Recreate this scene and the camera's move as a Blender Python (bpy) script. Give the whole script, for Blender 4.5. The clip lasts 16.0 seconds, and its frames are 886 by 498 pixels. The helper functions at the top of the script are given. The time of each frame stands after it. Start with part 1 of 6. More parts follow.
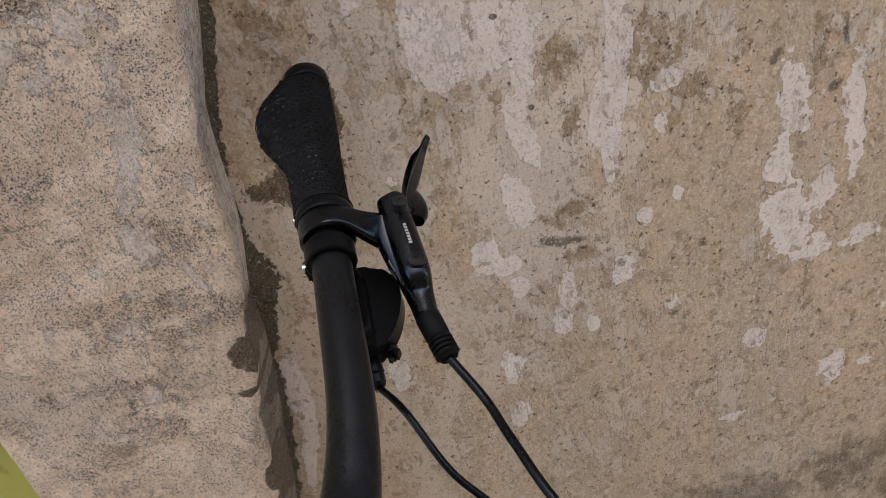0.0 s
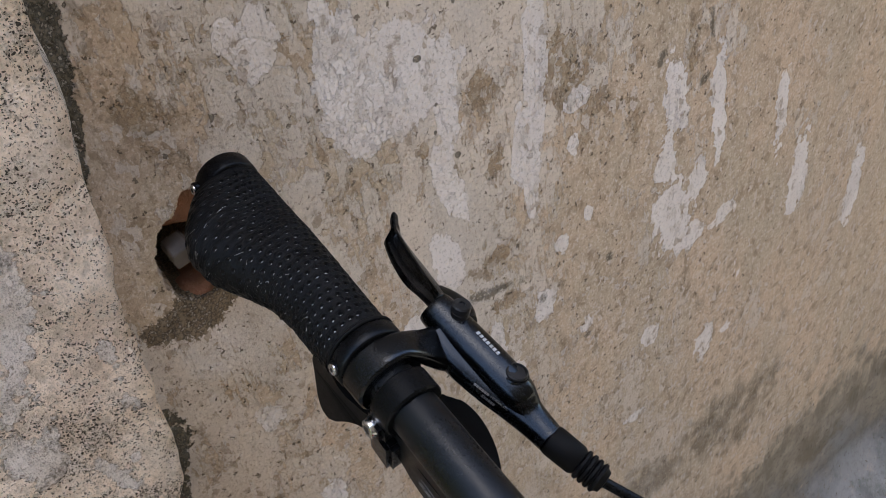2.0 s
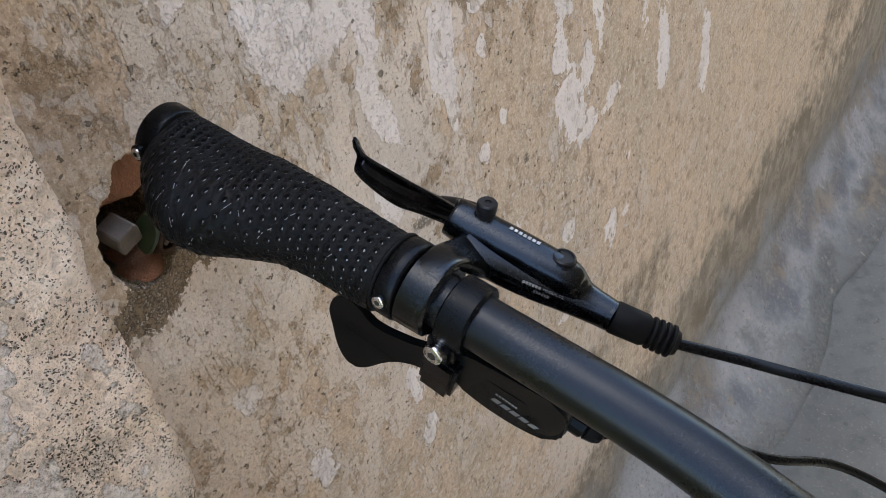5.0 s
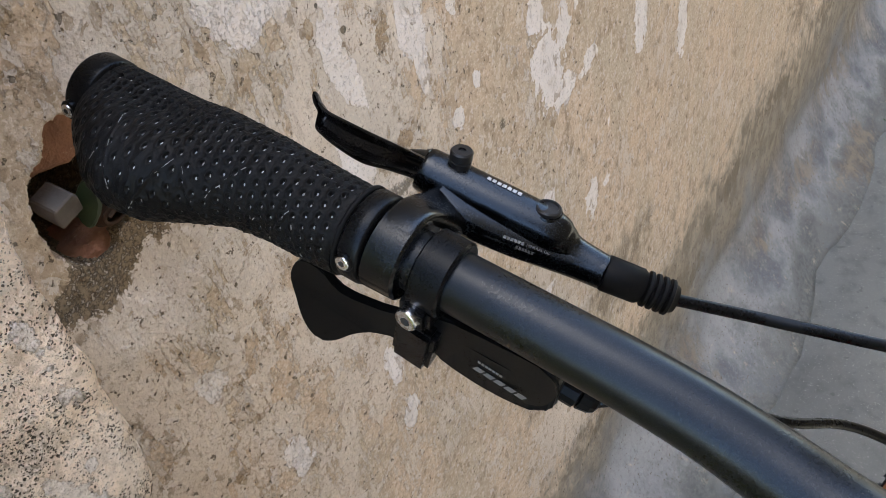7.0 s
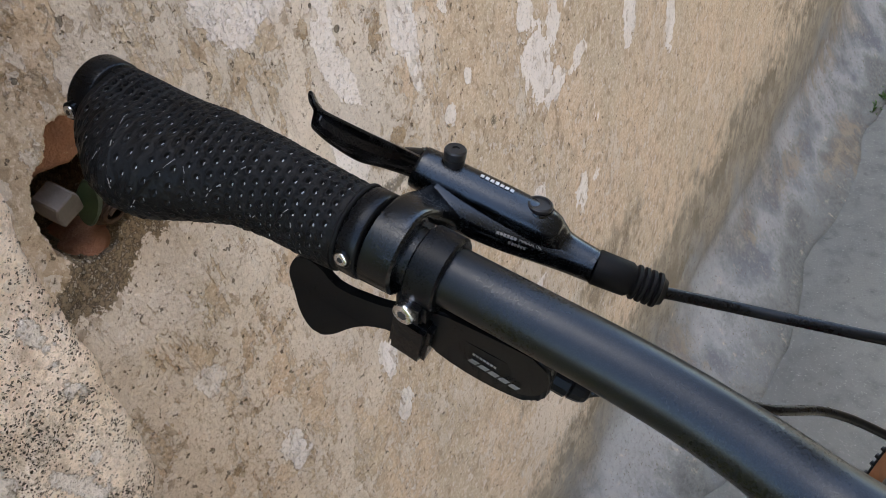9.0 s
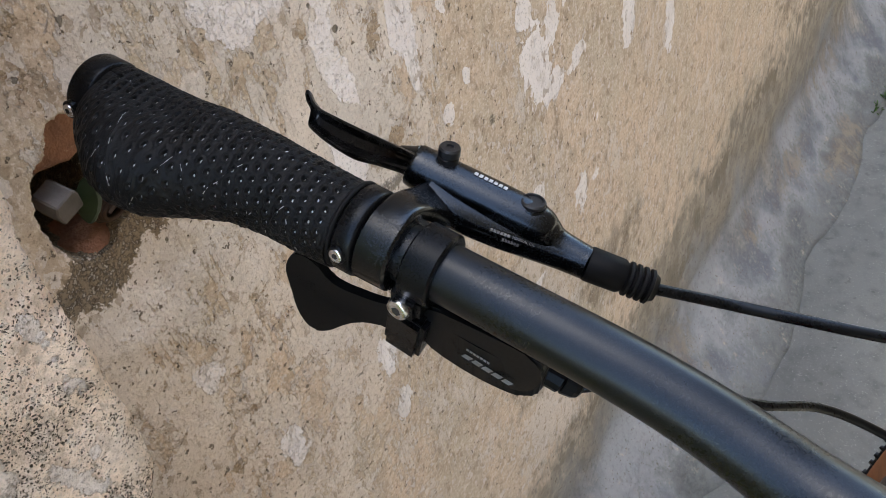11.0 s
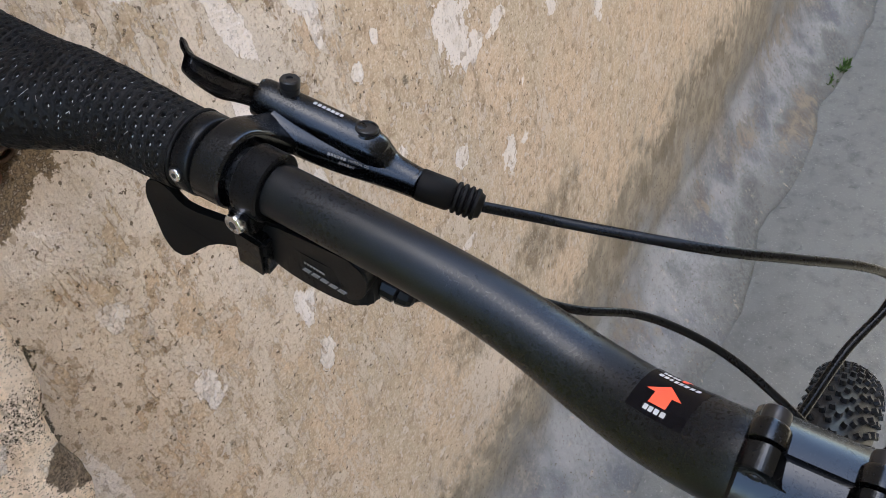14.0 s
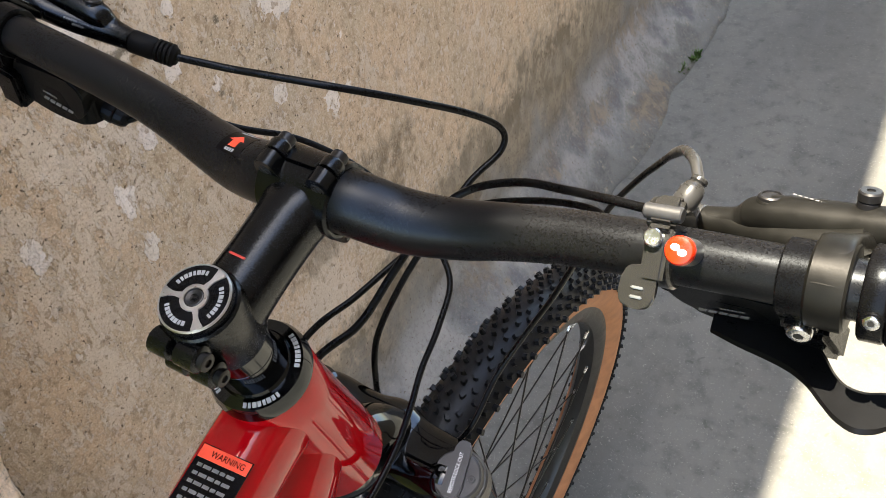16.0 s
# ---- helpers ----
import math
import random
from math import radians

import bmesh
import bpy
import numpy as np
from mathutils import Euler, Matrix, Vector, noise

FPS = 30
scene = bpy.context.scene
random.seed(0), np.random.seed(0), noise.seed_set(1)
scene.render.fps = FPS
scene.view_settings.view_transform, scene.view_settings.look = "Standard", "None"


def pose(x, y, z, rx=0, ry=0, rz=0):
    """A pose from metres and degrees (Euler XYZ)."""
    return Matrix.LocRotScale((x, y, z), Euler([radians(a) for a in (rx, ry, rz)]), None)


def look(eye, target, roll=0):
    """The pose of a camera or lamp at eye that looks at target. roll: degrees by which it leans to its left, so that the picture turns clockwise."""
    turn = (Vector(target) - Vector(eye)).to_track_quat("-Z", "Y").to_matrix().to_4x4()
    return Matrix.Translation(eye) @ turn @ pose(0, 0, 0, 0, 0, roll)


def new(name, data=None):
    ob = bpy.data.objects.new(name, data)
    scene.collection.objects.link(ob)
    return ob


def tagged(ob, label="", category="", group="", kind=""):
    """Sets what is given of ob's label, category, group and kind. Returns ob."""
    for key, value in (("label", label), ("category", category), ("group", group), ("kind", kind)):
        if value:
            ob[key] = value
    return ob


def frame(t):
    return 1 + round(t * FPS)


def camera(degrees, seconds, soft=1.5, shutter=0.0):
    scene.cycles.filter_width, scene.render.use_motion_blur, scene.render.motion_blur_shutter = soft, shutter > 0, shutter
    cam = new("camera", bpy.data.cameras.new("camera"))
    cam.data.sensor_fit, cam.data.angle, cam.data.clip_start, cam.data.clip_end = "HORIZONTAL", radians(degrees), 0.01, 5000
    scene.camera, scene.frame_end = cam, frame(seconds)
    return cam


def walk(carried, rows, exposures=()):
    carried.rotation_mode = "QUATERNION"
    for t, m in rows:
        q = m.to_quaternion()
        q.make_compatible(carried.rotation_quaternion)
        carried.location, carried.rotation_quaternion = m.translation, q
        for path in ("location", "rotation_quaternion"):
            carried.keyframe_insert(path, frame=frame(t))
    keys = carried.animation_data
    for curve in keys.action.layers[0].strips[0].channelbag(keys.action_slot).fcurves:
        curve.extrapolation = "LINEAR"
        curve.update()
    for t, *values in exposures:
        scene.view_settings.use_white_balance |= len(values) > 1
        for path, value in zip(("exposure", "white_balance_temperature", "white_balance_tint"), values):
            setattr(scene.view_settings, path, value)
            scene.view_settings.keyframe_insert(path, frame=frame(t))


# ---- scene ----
cam = camera(56.5, 16.0, soft=0.6)
PATH = [
    (0, (0.563, 0.326, 1.28), (-1.092, 0.328, 0.157), -13.1),
    (0.5, (0.529, 0.284, 1.278), (-1.137, 0.399, 0.177), -12.2),
    (1, (0.47, 0.246, 1.265), (-1.185, 0.467, 0.164), -12.6),
    (1.5, (0.453, 0.209, 1.283), (-1.128, 0.644, 0.137), -12.5),
    (2, (0.395, 0.172, 1.288), (-0.99, 0.941, 0.067), -10.0),
    (2.5, (0.363, 0.143, 1.293), (-0.883, 1.085, 0.043), -9.8),
    (3, (0.354, 0.127, 1.294), (-0.85, 1.108, 0.034), -13.3),
    (3.5, (0.348, 0.113, 1.287), (-0.808, 1.129, 0.01), -13.4),
    (4, (0.346, 0.113, 1.276), (-0.771, 1.14, -0.026), -13.6),
    (4.2, (0.342, 0.113, 1.275), (-0.759, 1.135, -0.044), -13.7),
    (6.5, (0.316, 0.121, 1.234), (-0.702, 1.152, -0.145), -14.6),
    (7, (0.315, 0.124, 1.231), (-0.692, 1.156, -0.155), -14.7),
    (7.5, (0.312, 0.12, 1.228), (-0.683, 1.155, -0.164), -14.6),
    (8, (0.313, 0.123, 1.231), (-0.677, 1.157, -0.165), -14.7),
    (8.5, (0.314, 0.121, 1.234), (-0.673, 1.154, -0.166), -14.6),
    (9, (0.318, 0.119, 1.238), (-0.666, 1.153, -0.162), -14.6),
    (11.5, (0.326, 0.118, 1.239), (-0.666, 1.148, -0.159), -14.8),
    (12, (0.333, 0.121, 1.239), (-0.661, 1.149, -0.159), -14.9),
    (12.5, (0.347, 0.122, 1.239), (-0.651, 1.147, -0.158), -15.2),
    (13, (0.362, 0.121, 1.235), (-0.633, 1.147, -0.164), -15.2),
    (13.5, (0.371, 0.12, 1.231), (-0.613, 1.145, -0.176), -15.5),
    (14, (0.397, 0.118, 1.228), (-0.573, 1.14, -0.19), -15.5),
    (14.5, (0.441, 0.112, 1.221), (-0.522, 1.108, -0.222), -15.7),
    (15, (0.493, 0.098, 1.226), (-0.468, 1.096, -0.216), -15.1),
    (15.5, (0.567, 0.071, 1.23), (-0.34, 1.122, -0.21), -12.8),
    (16, (0.621, 0.043, 1.237), (-0.254, 1.154, -0.177), -11.9),
]
EXPOSURES = [(0.0, 3.74, 7500, 13), (2.0, 3.76, 6850, 10), (4.0, 3.90, 6800, 8), (6.5, 4.25, 7000, 8), (12.0, 4.27, 7000, 8), (14.0, 4.42, 7050, 9), (15.0, 4.60, 7150, 9), (16.0, 4.08, 7300, 9)]
walk(cam, [(t, look(eye, target, roll)) for t, eye, target, roll in PATH], EXPOSURES)
SUN_ELEVATION, SUN_STRENGTH, SKY_STRENGTH = 84.2, 2.0, 0.082

# ---- world, sun ----
def build_world():
    world = bpy.data.worlds.new("sky")
    scene.world = world
    world.use_nodes = True
    nt = world.node_tree
    nt.nodes.clear()
    out = nt.nodes.new("ShaderNodeOutputWorld")
    bg = nt.nodes.new("ShaderNodeBackground")
    sky = nt.nodes.new("ShaderNodeTexSky")
    sky.sky_type = "NISHITA"
    sky.sun_disc = False
    sky.sun_elevation = radians(SUN_ELEVATION)
    sky.sun_rotation = radians(-90)
    sky.air_density, sky.dust_density, sky.ozone_density = 1.0, 1.4, 1.0
    bg.inputs["Strength"].default_value = SKY_STRENGTH
    nt.links.new(sky.outputs[0], bg.inputs["Color"])
    nt.links.new(bg.outputs[0], out.inputs["Surface"])
    sun = new("sun", bpy.data.lights.new("sun", "SUN"))
    sun.data.energy, sun.data.angle, sun.data.color = SUN_STRENGTH, radians(0.35), (1.0, 0.92, 0.80)
    e = radians(SUN_ELEVATION)
    sun.matrix_world = look((-math.cos(e) * 20, 0, math.sin(e) * 20), (0, 0, 0))


build_world()


# ---- materials ----
def mat(name):
    m = bpy.data.materials.new(name)
    m.use_nodes = True
    nt = m.node_tree
    b = nt.nodes["Principled BSDF"]
    return m, nt, b


def node(nt, kind, **kw):
    n = nt.nodes.new(kind)
    for k, v in kw.items():
        n.inputs[k].default_value = v
    return n


def tex_noise(nt, vec, scale, detail=4.0, rough=0.55, distortion=0.0):
    n = node(nt, "ShaderNodeTexNoise", Scale=scale, Detail=detail, Roughness=rough, Distortion=distortion)
    nt.links.new(vec, n.inputs["Vector"])
    return n.outputs["Fac"]


def place(nt, scale=(1, 1, 1), offset=(0, 0, 0)):
    """World-size coordinates, shifted and stretched."""
    g = nt.nodes.new("ShaderNodeNewGeometry")
    mp = nt.nodes.new("ShaderNodeMapping")
    mp.inputs["Scale"].default_value = scale
    mp.inputs["Location"].default_value = offset
    nt.links.new(g.outputs["Position"], mp.inputs["Vector"])
    return mp.outputs["Vector"]


def local(nt, scale=(1, 1, 1)):
    g = nt.nodes.new("ShaderNodeTexCoord")
    mp = nt.nodes.new("ShaderNodeMapping")
    mp.inputs["Scale"].default_value = scale
    nt.links.new(g.outputs["Object"], mp.inputs["Vector"])
    return mp.outputs["Vector"]


def calc(nt, op, a, b=None, clamp=False):
    n = nt.nodes.new("ShaderNodeMath")
    n.operation, n.use_clamp = op, clamp
    for i, v in enumerate((a, b)):
        if v is None:
            continue
        if isinstance(v, (int, float)):
            n.inputs[i].default_value = v
        else:
            nt.links.new(v, n.inputs[i])
    return n.outputs[0]


def ramp(nt, fac, lo, hi, a=0.0, b=1.0):
    n = nt.nodes.new("ShaderNodeMapRange")
    n.interpolation_type = "SMOOTHSTEP"
    n.inputs["From Min"].default_value, n.inputs["From Max"].default_value = lo, hi
    n.inputs["To Min"].default_value, n.inputs["To Max"].default_value = a, b
    nt.links.new(fac, n.inputs["Value"])
    return n.outputs["Result"]


def mix(nt, fac, a, b):
    n = nt.nodes.new("ShaderNodeMix")
    n.data_type = "RGBA"
    for sock, v in ((n.inputs[0], fac), (n.inputs[6], a), (n.inputs[7], b)):
        if isinstance(v, tuple):
            sock.default_value = (*v, 1.0) if len(v) == 3 else v
        elif isinstance(v, (int, float)):
            sock.default_value = v
        else:
            nt.links.new(v, sock)
    return n.outputs[2]


def attr(nt, name):
    n = nt.nodes.new("ShaderNodeAttribute")
    n.attribute_name = name
    return n.outputs["Fac"]


def bump(nt, b, height, strength, distance, after=None):
    n = nt.nodes.new("ShaderNodeBump")
    n.inputs["Strength"].default_value, n.inputs["Distance"].default_value = strength, distance
    nt.links.new(height, n.inputs["Height"])
    if after is not None:
        nt.links.new(after, n.inputs["Normal"])
    nt.links.new(n.outputs["Normal"], b.inputs["Normal"])
    return n.outputs["Normal"]


def plain(name, color, rough, metal=0.0, grain=900.0, vary=0.12, depth=0.00005, coat=0.0, wear=0.1, spec=0.4, sky_tint=False):
    """A moulded, painted or machined surface: fine grain, smudges and slight wear."""
    m, nt, b = mat(name)
    v = local(nt)
    fine, broad = tex_noise(nt, v, grain, 3), tex_noise(nt, v, 60, 4)
    lo = tuple(c * (1 - vary) for c in color)
    hi = tuple(min(1, c * (1 + vary) + 0.0005) for c in color)
    nt.links.new(mix(nt, ramp(nt, broad, 0.3, 0.7), lo, hi), b.inputs["Base Color"])
    r = calc(nt, "ADD", ramp(nt, broad, 0.25, 0.75, rough - wear * 0.5, rough + wear * 0.5), ramp(nt, fine, 0.3, 0.7, -0.05, 0.05), True)
    nt.links.new(r, b.inputs["Roughness"])
    b.inputs["Metallic"].default_value = metal
    b.inputs["Coat Weight"].default_value = coat
    b.inputs["Coat Roughness"].default_value = 0.06
    b.inputs["Specular IOR Level"].default_value = spec
    # blue put into the sheen in place of reflected sky
    if sky_tint:
        b.inputs["Specular Tint"].default_value = (0.80, 0.89, 1.0, 1.0)
    if depth:
        bump(nt, b, fine, 0.6, depth)
    return m


def crumble(nt, vec, scale, bend=0.02, bend_scale=40.0):
    """A value for each ragged flake: cells with bent edges."""
    wob = node(nt, "ShaderNodeTexNoise", Scale=bend_scale, Detail=5.0, Roughness=0.6)
    nt.links.new(vec, wob.inputs["Vector"])
    m = nt.nodes.new("ShaderNodeMix")
    m.data_type = "VECTOR"
    m.inputs[0].default_value = bend
    nt.links.new(vec, m.inputs[4])
    nt.links.new(wob.outputs["Color"], m.inputs[5])
    cell = node(nt, "ShaderNodeTexVoronoi", Scale=scale)
    nt.links.new(m.outputs[1], cell.inputs["Vector"])
    split = nt.nodes.new("ShaderNodeSeparateColor")
    nt.links.new(cell.outputs["Color"], split.inputs[0])
    return split.outputs[0]


def weigh(nt, *pairs):
    """Sum of (value - 0.5) * weight."""
    out = None
    for v, w in pairs:
        q = calc(nt, "MULTIPLY", calc(nt, "SUBTRACT", v, 0.5), w)
        out = q if out is None else calc(nt, "ADD", out, q)
    return out


def wall_material():
    """Old lime plaster in flaking layers: rough mortar, cream plaster, pale wash, white paint; stains, black mould and a grey foot."""
    m, nt, b = mat("old_plaster")
    v = place(nt)
    n_a = tex_noise(nt, place(nt, (1.0, 1.0, 0.5)), 11, 7, 0.6)
    n_b = tex_noise(nt, place(nt, (1, 1, 0.70), (3.1, 1.7, 0.4)), 38, 8, 0.62, 0.4)
    n_c, n_d = tex_noise(nt, v, 130, 6, 0.62, 0.3), tex_noise(nt, v, 430, 4, 0.65)
    n_e = tex_noise(nt, place(nt, (1, 1, 0.8), (7.0, 2.0, 5.0)), 60, 8, 0.66, 0.5)
    streak = tex_noise(nt, place(nt, (1.0, 1.0, 0.07)), 260, 6, 0.7)
    c1, c2 = crumble(nt, place(nt, (1, 1, 0.62)), 62, 0.030), crumble(nt, place(nt, (1, 1, 0.7), (2, 5, 1)), 190, 0.010, 120)
    c3 = crumble(nt, place(nt, (1, 1, 0.8), (4, 1, 7)), 95, 0.020, 70)
    flake = weigh(nt, (c1, 0.30), (c2, 0.20), (n_b, 1.00), (n_c, 0.65))
    flake_b = weigh(nt, (c3, 0.30), (c2, 0.14), (n_e, 0.90), (n_c, 0.50))
    foot = nt.nodes.new("ShaderNodeSeparateXYZ")
    nt.links.new(v, foot.inputs[0])
    # rough mortar
    mortar = mix(nt, ramp(nt, n_d, 0.38, 0.62), (0.235, 0.165, 0.105), (0.475, 0.350, 0.235))
    mortar = mix(nt, ramp(nt, n_c, 0.52, 0.62, 0.0, 0.6), mortar, (0.53, 0.44, 0.34))
    # cream plaster, peach to tan, mottled and dusty
    cream = mix(nt, ramp(nt, n_a, 0.38, 0.62), (0.570, 0.425, 0.305), (0.485, 0.388, 0.285))
    cream = mix(nt, ramp(nt, n_e, 0.46, 0.60, 0.0, 0.75), cream, (0.42, 0.315, 0.222))
    cream = mix(nt, ramp(nt, n_c, 0.52, 0.62, 0.0, 0.50), cream, (0.655, 0.550, 0.455))
    cream = mix(nt, ramp(nt, n_c, 0.45, 0.34, 0.0, 0.55), cream, (0.37, 0.285, 0.205))
    cream = mix(nt, ramp(nt, streak, 0.54, 0.66, 0.0, 0.25), cream, (0.33, 0.255, 0.18))
    lost_f = calc(nt, "ADD", attr(nt, "brown"), flake_b)
    lost = ramp(nt, lost_f, 0.585, 0.605)
    col = mix(nt, lost, cream, mortar)
    # pale wash, brushed on and scratched away in upright lines
    scratch = weigh(nt, (streak, 0.55), (n_d, 0.30))
    wash_f = calc(nt, "ADD", calc(nt, "ADD", attr(nt, "wash"), weigh(nt, (c1, 0.16), (n_b, 0.95), (n_c, 0.40))), scratch)
    wash = calc(nt, "MULTIPLY", ramp(nt, wash_f, 0.492, 0.552), ramp(nt, lost_f, 0.60, 0.615, 1.0, 0.0))
    pale = mix(nt, ramp(nt, n_a, 0.40, 0.60), (0.660, 0.560, 0.470), (0.575, 0.500, 0.430))
    pale = mix(nt, ramp(nt, streak, 0.56, 0.66, 0.0, 0.50), pale, (0.43, 0.355, 0.285))
    pale = mix(nt, ramp(nt, n_c, 0.57, 0.66, 0.0, 0.55), pale, (0.44, 0.36, 0.28))
    high = ramp(nt, calc(nt, "ADD", foot.outputs["Z"], calc(nt, "MULTIPLY", calc(nt, "SUBTRACT", n_a, 0.5), 0.5)), 0.70, 1.00)
    pale = mix(nt, high, mix(nt, 0.55, pale, (0.545, 0.432, 0.330)), pale)
    col = mix(nt, wash, col, pale)
    # white paint left in islands
    pf = calc(nt, "ADD", attr(nt, "paint"), calc(nt, "MULTIPLY", flake, 1.05))
    paint = ramp(nt, pf, 0.500, 0.512)
    white = mix(nt, ramp(nt, n_b, 0.35, 0.65), (0.760, 0.690, 0.650), (0.700, 0.630, 0.590))
    white = mix(nt, ramp(nt, streak, 0.60, 0.70, 0.0, 0.40), white, (0.45, 0.39, 0.34))
    col = mix(nt, paint, col, white)
    # small chips: pale scraps and little brown losses
    busy = ramp(nt, calc(nt, "ADD", n_e, calc(nt, "MULTIPLY", attr(nt, "brown"), 0.25)), 0.55, 0.66)
    col = mix(nt, calc(nt, "MULTIPLY", calc(nt, "MULTIPLY", ramp(nt, c2, 0.80, 0.82), busy), 0.75), col, (0.62, 0.54, 0.475))
    col = mix(nt, calc(nt, "MULTIPLY", calc(nt, "MULTIPLY", ramp(nt, c2, 0.20, 0.18), busy), 0.65), col, (0.30, 0.22, 0.15))
    # grey foot of the wall
    edge = weigh(nt, (n_c, 0.60), (n_b, 1.25))
    cem = ramp(nt, calc(nt, "ADD", calc(nt, "ADD", attr(nt, "cement"), calc(nt, "MULTIPLY", edge, 1.1)), weigh(nt, (n_e, 1.0), (streak, 0.5))), 0.16, 0.86)
    n_w = tex_noise(nt, place(nt, (1, 1, 0.8), (1.5, 6.0, 2.5)), 9, 4, 0.5)
    khaki = mix(nt, ramp(nt, n_b, 0.40, 0.62), (0.300, 0.252, 0.192), (0.225, 0.188, 0.142))
    slate = mix(nt, ramp(nt, n_w, 0.42, 0.64), (0.225, 0.218, 0.206), (0.098, 0.103, 0.107))
    slate = mix(nt, ramp(nt, n_c, 0.52, 0.66, 0.0, 0.25), slate, (0.260, 0.250, 0.235))
    low = calc(nt, "ADD", foot.outputs["Z"], weigh(nt, (n_w, 0.40), (n_c, 0.10)))
    grey = mix(nt, ramp(nt, low, 0.30, 0.12), khaki, slate)
    grey = mix(nt, ramp(nt, n_c, 0.46, 0.36, 0.0, 0.30), grey, (0.110, 0.100, 0.085))
    grey = mix(nt, ramp(nt, low, 0.00, 0.08, 1.0, 0.0), grey, mix(nt, ramp(nt, n_c, 0.4, 0.65), (0.118, 0.119, 0.110), (0.086, 0.088, 0.082)))
    col = mix(nt, cem, col, grey)
    # broad smudges, mould with nail-hole dots, and soot with the joint's painted crack shade
    smudge = calc(nt, "ADD", attr(nt, "smudge"), weigh(nt, (n_b, 1.1), (n_e, 0.7), (streak, 0.45)))
    col = mix(nt, ramp(nt, smudge, 0.34, 0.90, 0.0, 0.80), col, mix(nt, ramp(nt, n_b, 0.4, 0.6), (0.100, 0.082, 0.060), (0.190, 0.150, 0.105)))
    mf = calc(nt, "ADD", attr(nt, "mould"), weigh(nt, (n_c, 0.9), (n_d, 0.5), (streak, 0.3)))
    col = mix(nt, ramp(nt, mf, 0.40, 0.74, 0.0, 0.9), col, mix(nt, ramp(nt, n_c, 0.4, 0.6), (0.055, 0.05, 0.04), (0.15, 0.122, 0.09)))
    soot_crack_f = calc(nt, "ADD", attr(nt, "soot_crack"), weigh(nt, (n_c, 1.3), (n_d, 0.9)))
    soot_crack = ramp(nt, soot_crack_f, 0.44, 0.54)
    col = mix(nt, calc(nt, "MULTIPLY", soot_crack, 0.92), col, mix(nt, ramp(nt, n_d, 0.42, 0.62), (0.030, 0.029, 0.020), (0.15, 0.128, 0.09)))
    # raw mortar round the broken place
    raw = ramp(nt, calc(nt, "ADD", attr(nt, "raw"), weigh(nt, (n_c, 0.6), (n_b, 0.8), (n_d, 0.8))), 0.46, 0.56)
    sand = mix(nt, ramp(nt, n_d, 0.40, 0.62), (0.075, 0.056, 0.038), (0.26, 0.195, 0.13))
    col = mix(nt, raw, col, sand)
    # dark specks and pits
    speck = calc(nt, "MULTIPLY", ramp(nt, tex_noise(nt, v, 190, 3, 0.6), 0.645, 0.672), ramp(nt, paint, 0, 1, 1.0, 0.3))
    col = mix(nt, calc(nt, "MULTIPLY", speck, 0.8), col, (0.10, 0.078, 0.055))
    skin = ramp(nt, cem, 0.0, 0.8, 1.0, 0.12)
    col = mix(nt, calc(nt, "MULTIPLY", ramp(nt, n_d, 0.56, 0.64, 0.0, 0.40), skin), col, (0.20, 0.150, 0.105))
    col = mix(nt, calc(nt, "MULTIPLY", ramp(nt, n_d, 0.45, 0.36, 0.0, 0.42), skin), col, (0.78, 0.67, 0.55))
    nt.links.new(col, b.inputs["Base Color"])
    nt.links.new(ramp(nt, paint, 0, 1, 0.92, 0.80), b.inputs["Roughness"])
    b.inputs["Specular IOR Level"].default_value = 0.2
    h1 = bump(nt, b, calc(nt, "ADD", n_d, calc(nt, "MULTIPLY", streak, 0.5)), 1.0, 0.0009)
    hh = calc(nt, "ADD", calc(nt, "MULTIPLY", ramp(nt, pf, 0.490, 0.512), 0.70), calc(nt, "MULTIPLY", n_c, 0.55))
    hh = calc(nt, "ADD", hh, calc(nt, "MULTIPLY", ramp(nt, wash_f, 0.49, 0.55), 0.15))
    hh = calc(nt, "ADD", hh, calc(nt, "MULTIPLY", soot_crack, calc(nt, "MULTIPLY", n_c, 1.6)))
    rough_m = calc(nt, "MULTIPLY", lost, calc(nt, "ADD", calc(nt, "MULTIPLY", n_c, -0.9), 0.95))
    hh = calc(nt, "SUBTRACT", hh, calc(nt, "ADD", rough_m, calc(nt, "MULTIPLY", speck, 0.7)))
    bump(nt, b, hh, 1.0, 0.0022, h1)
    return m


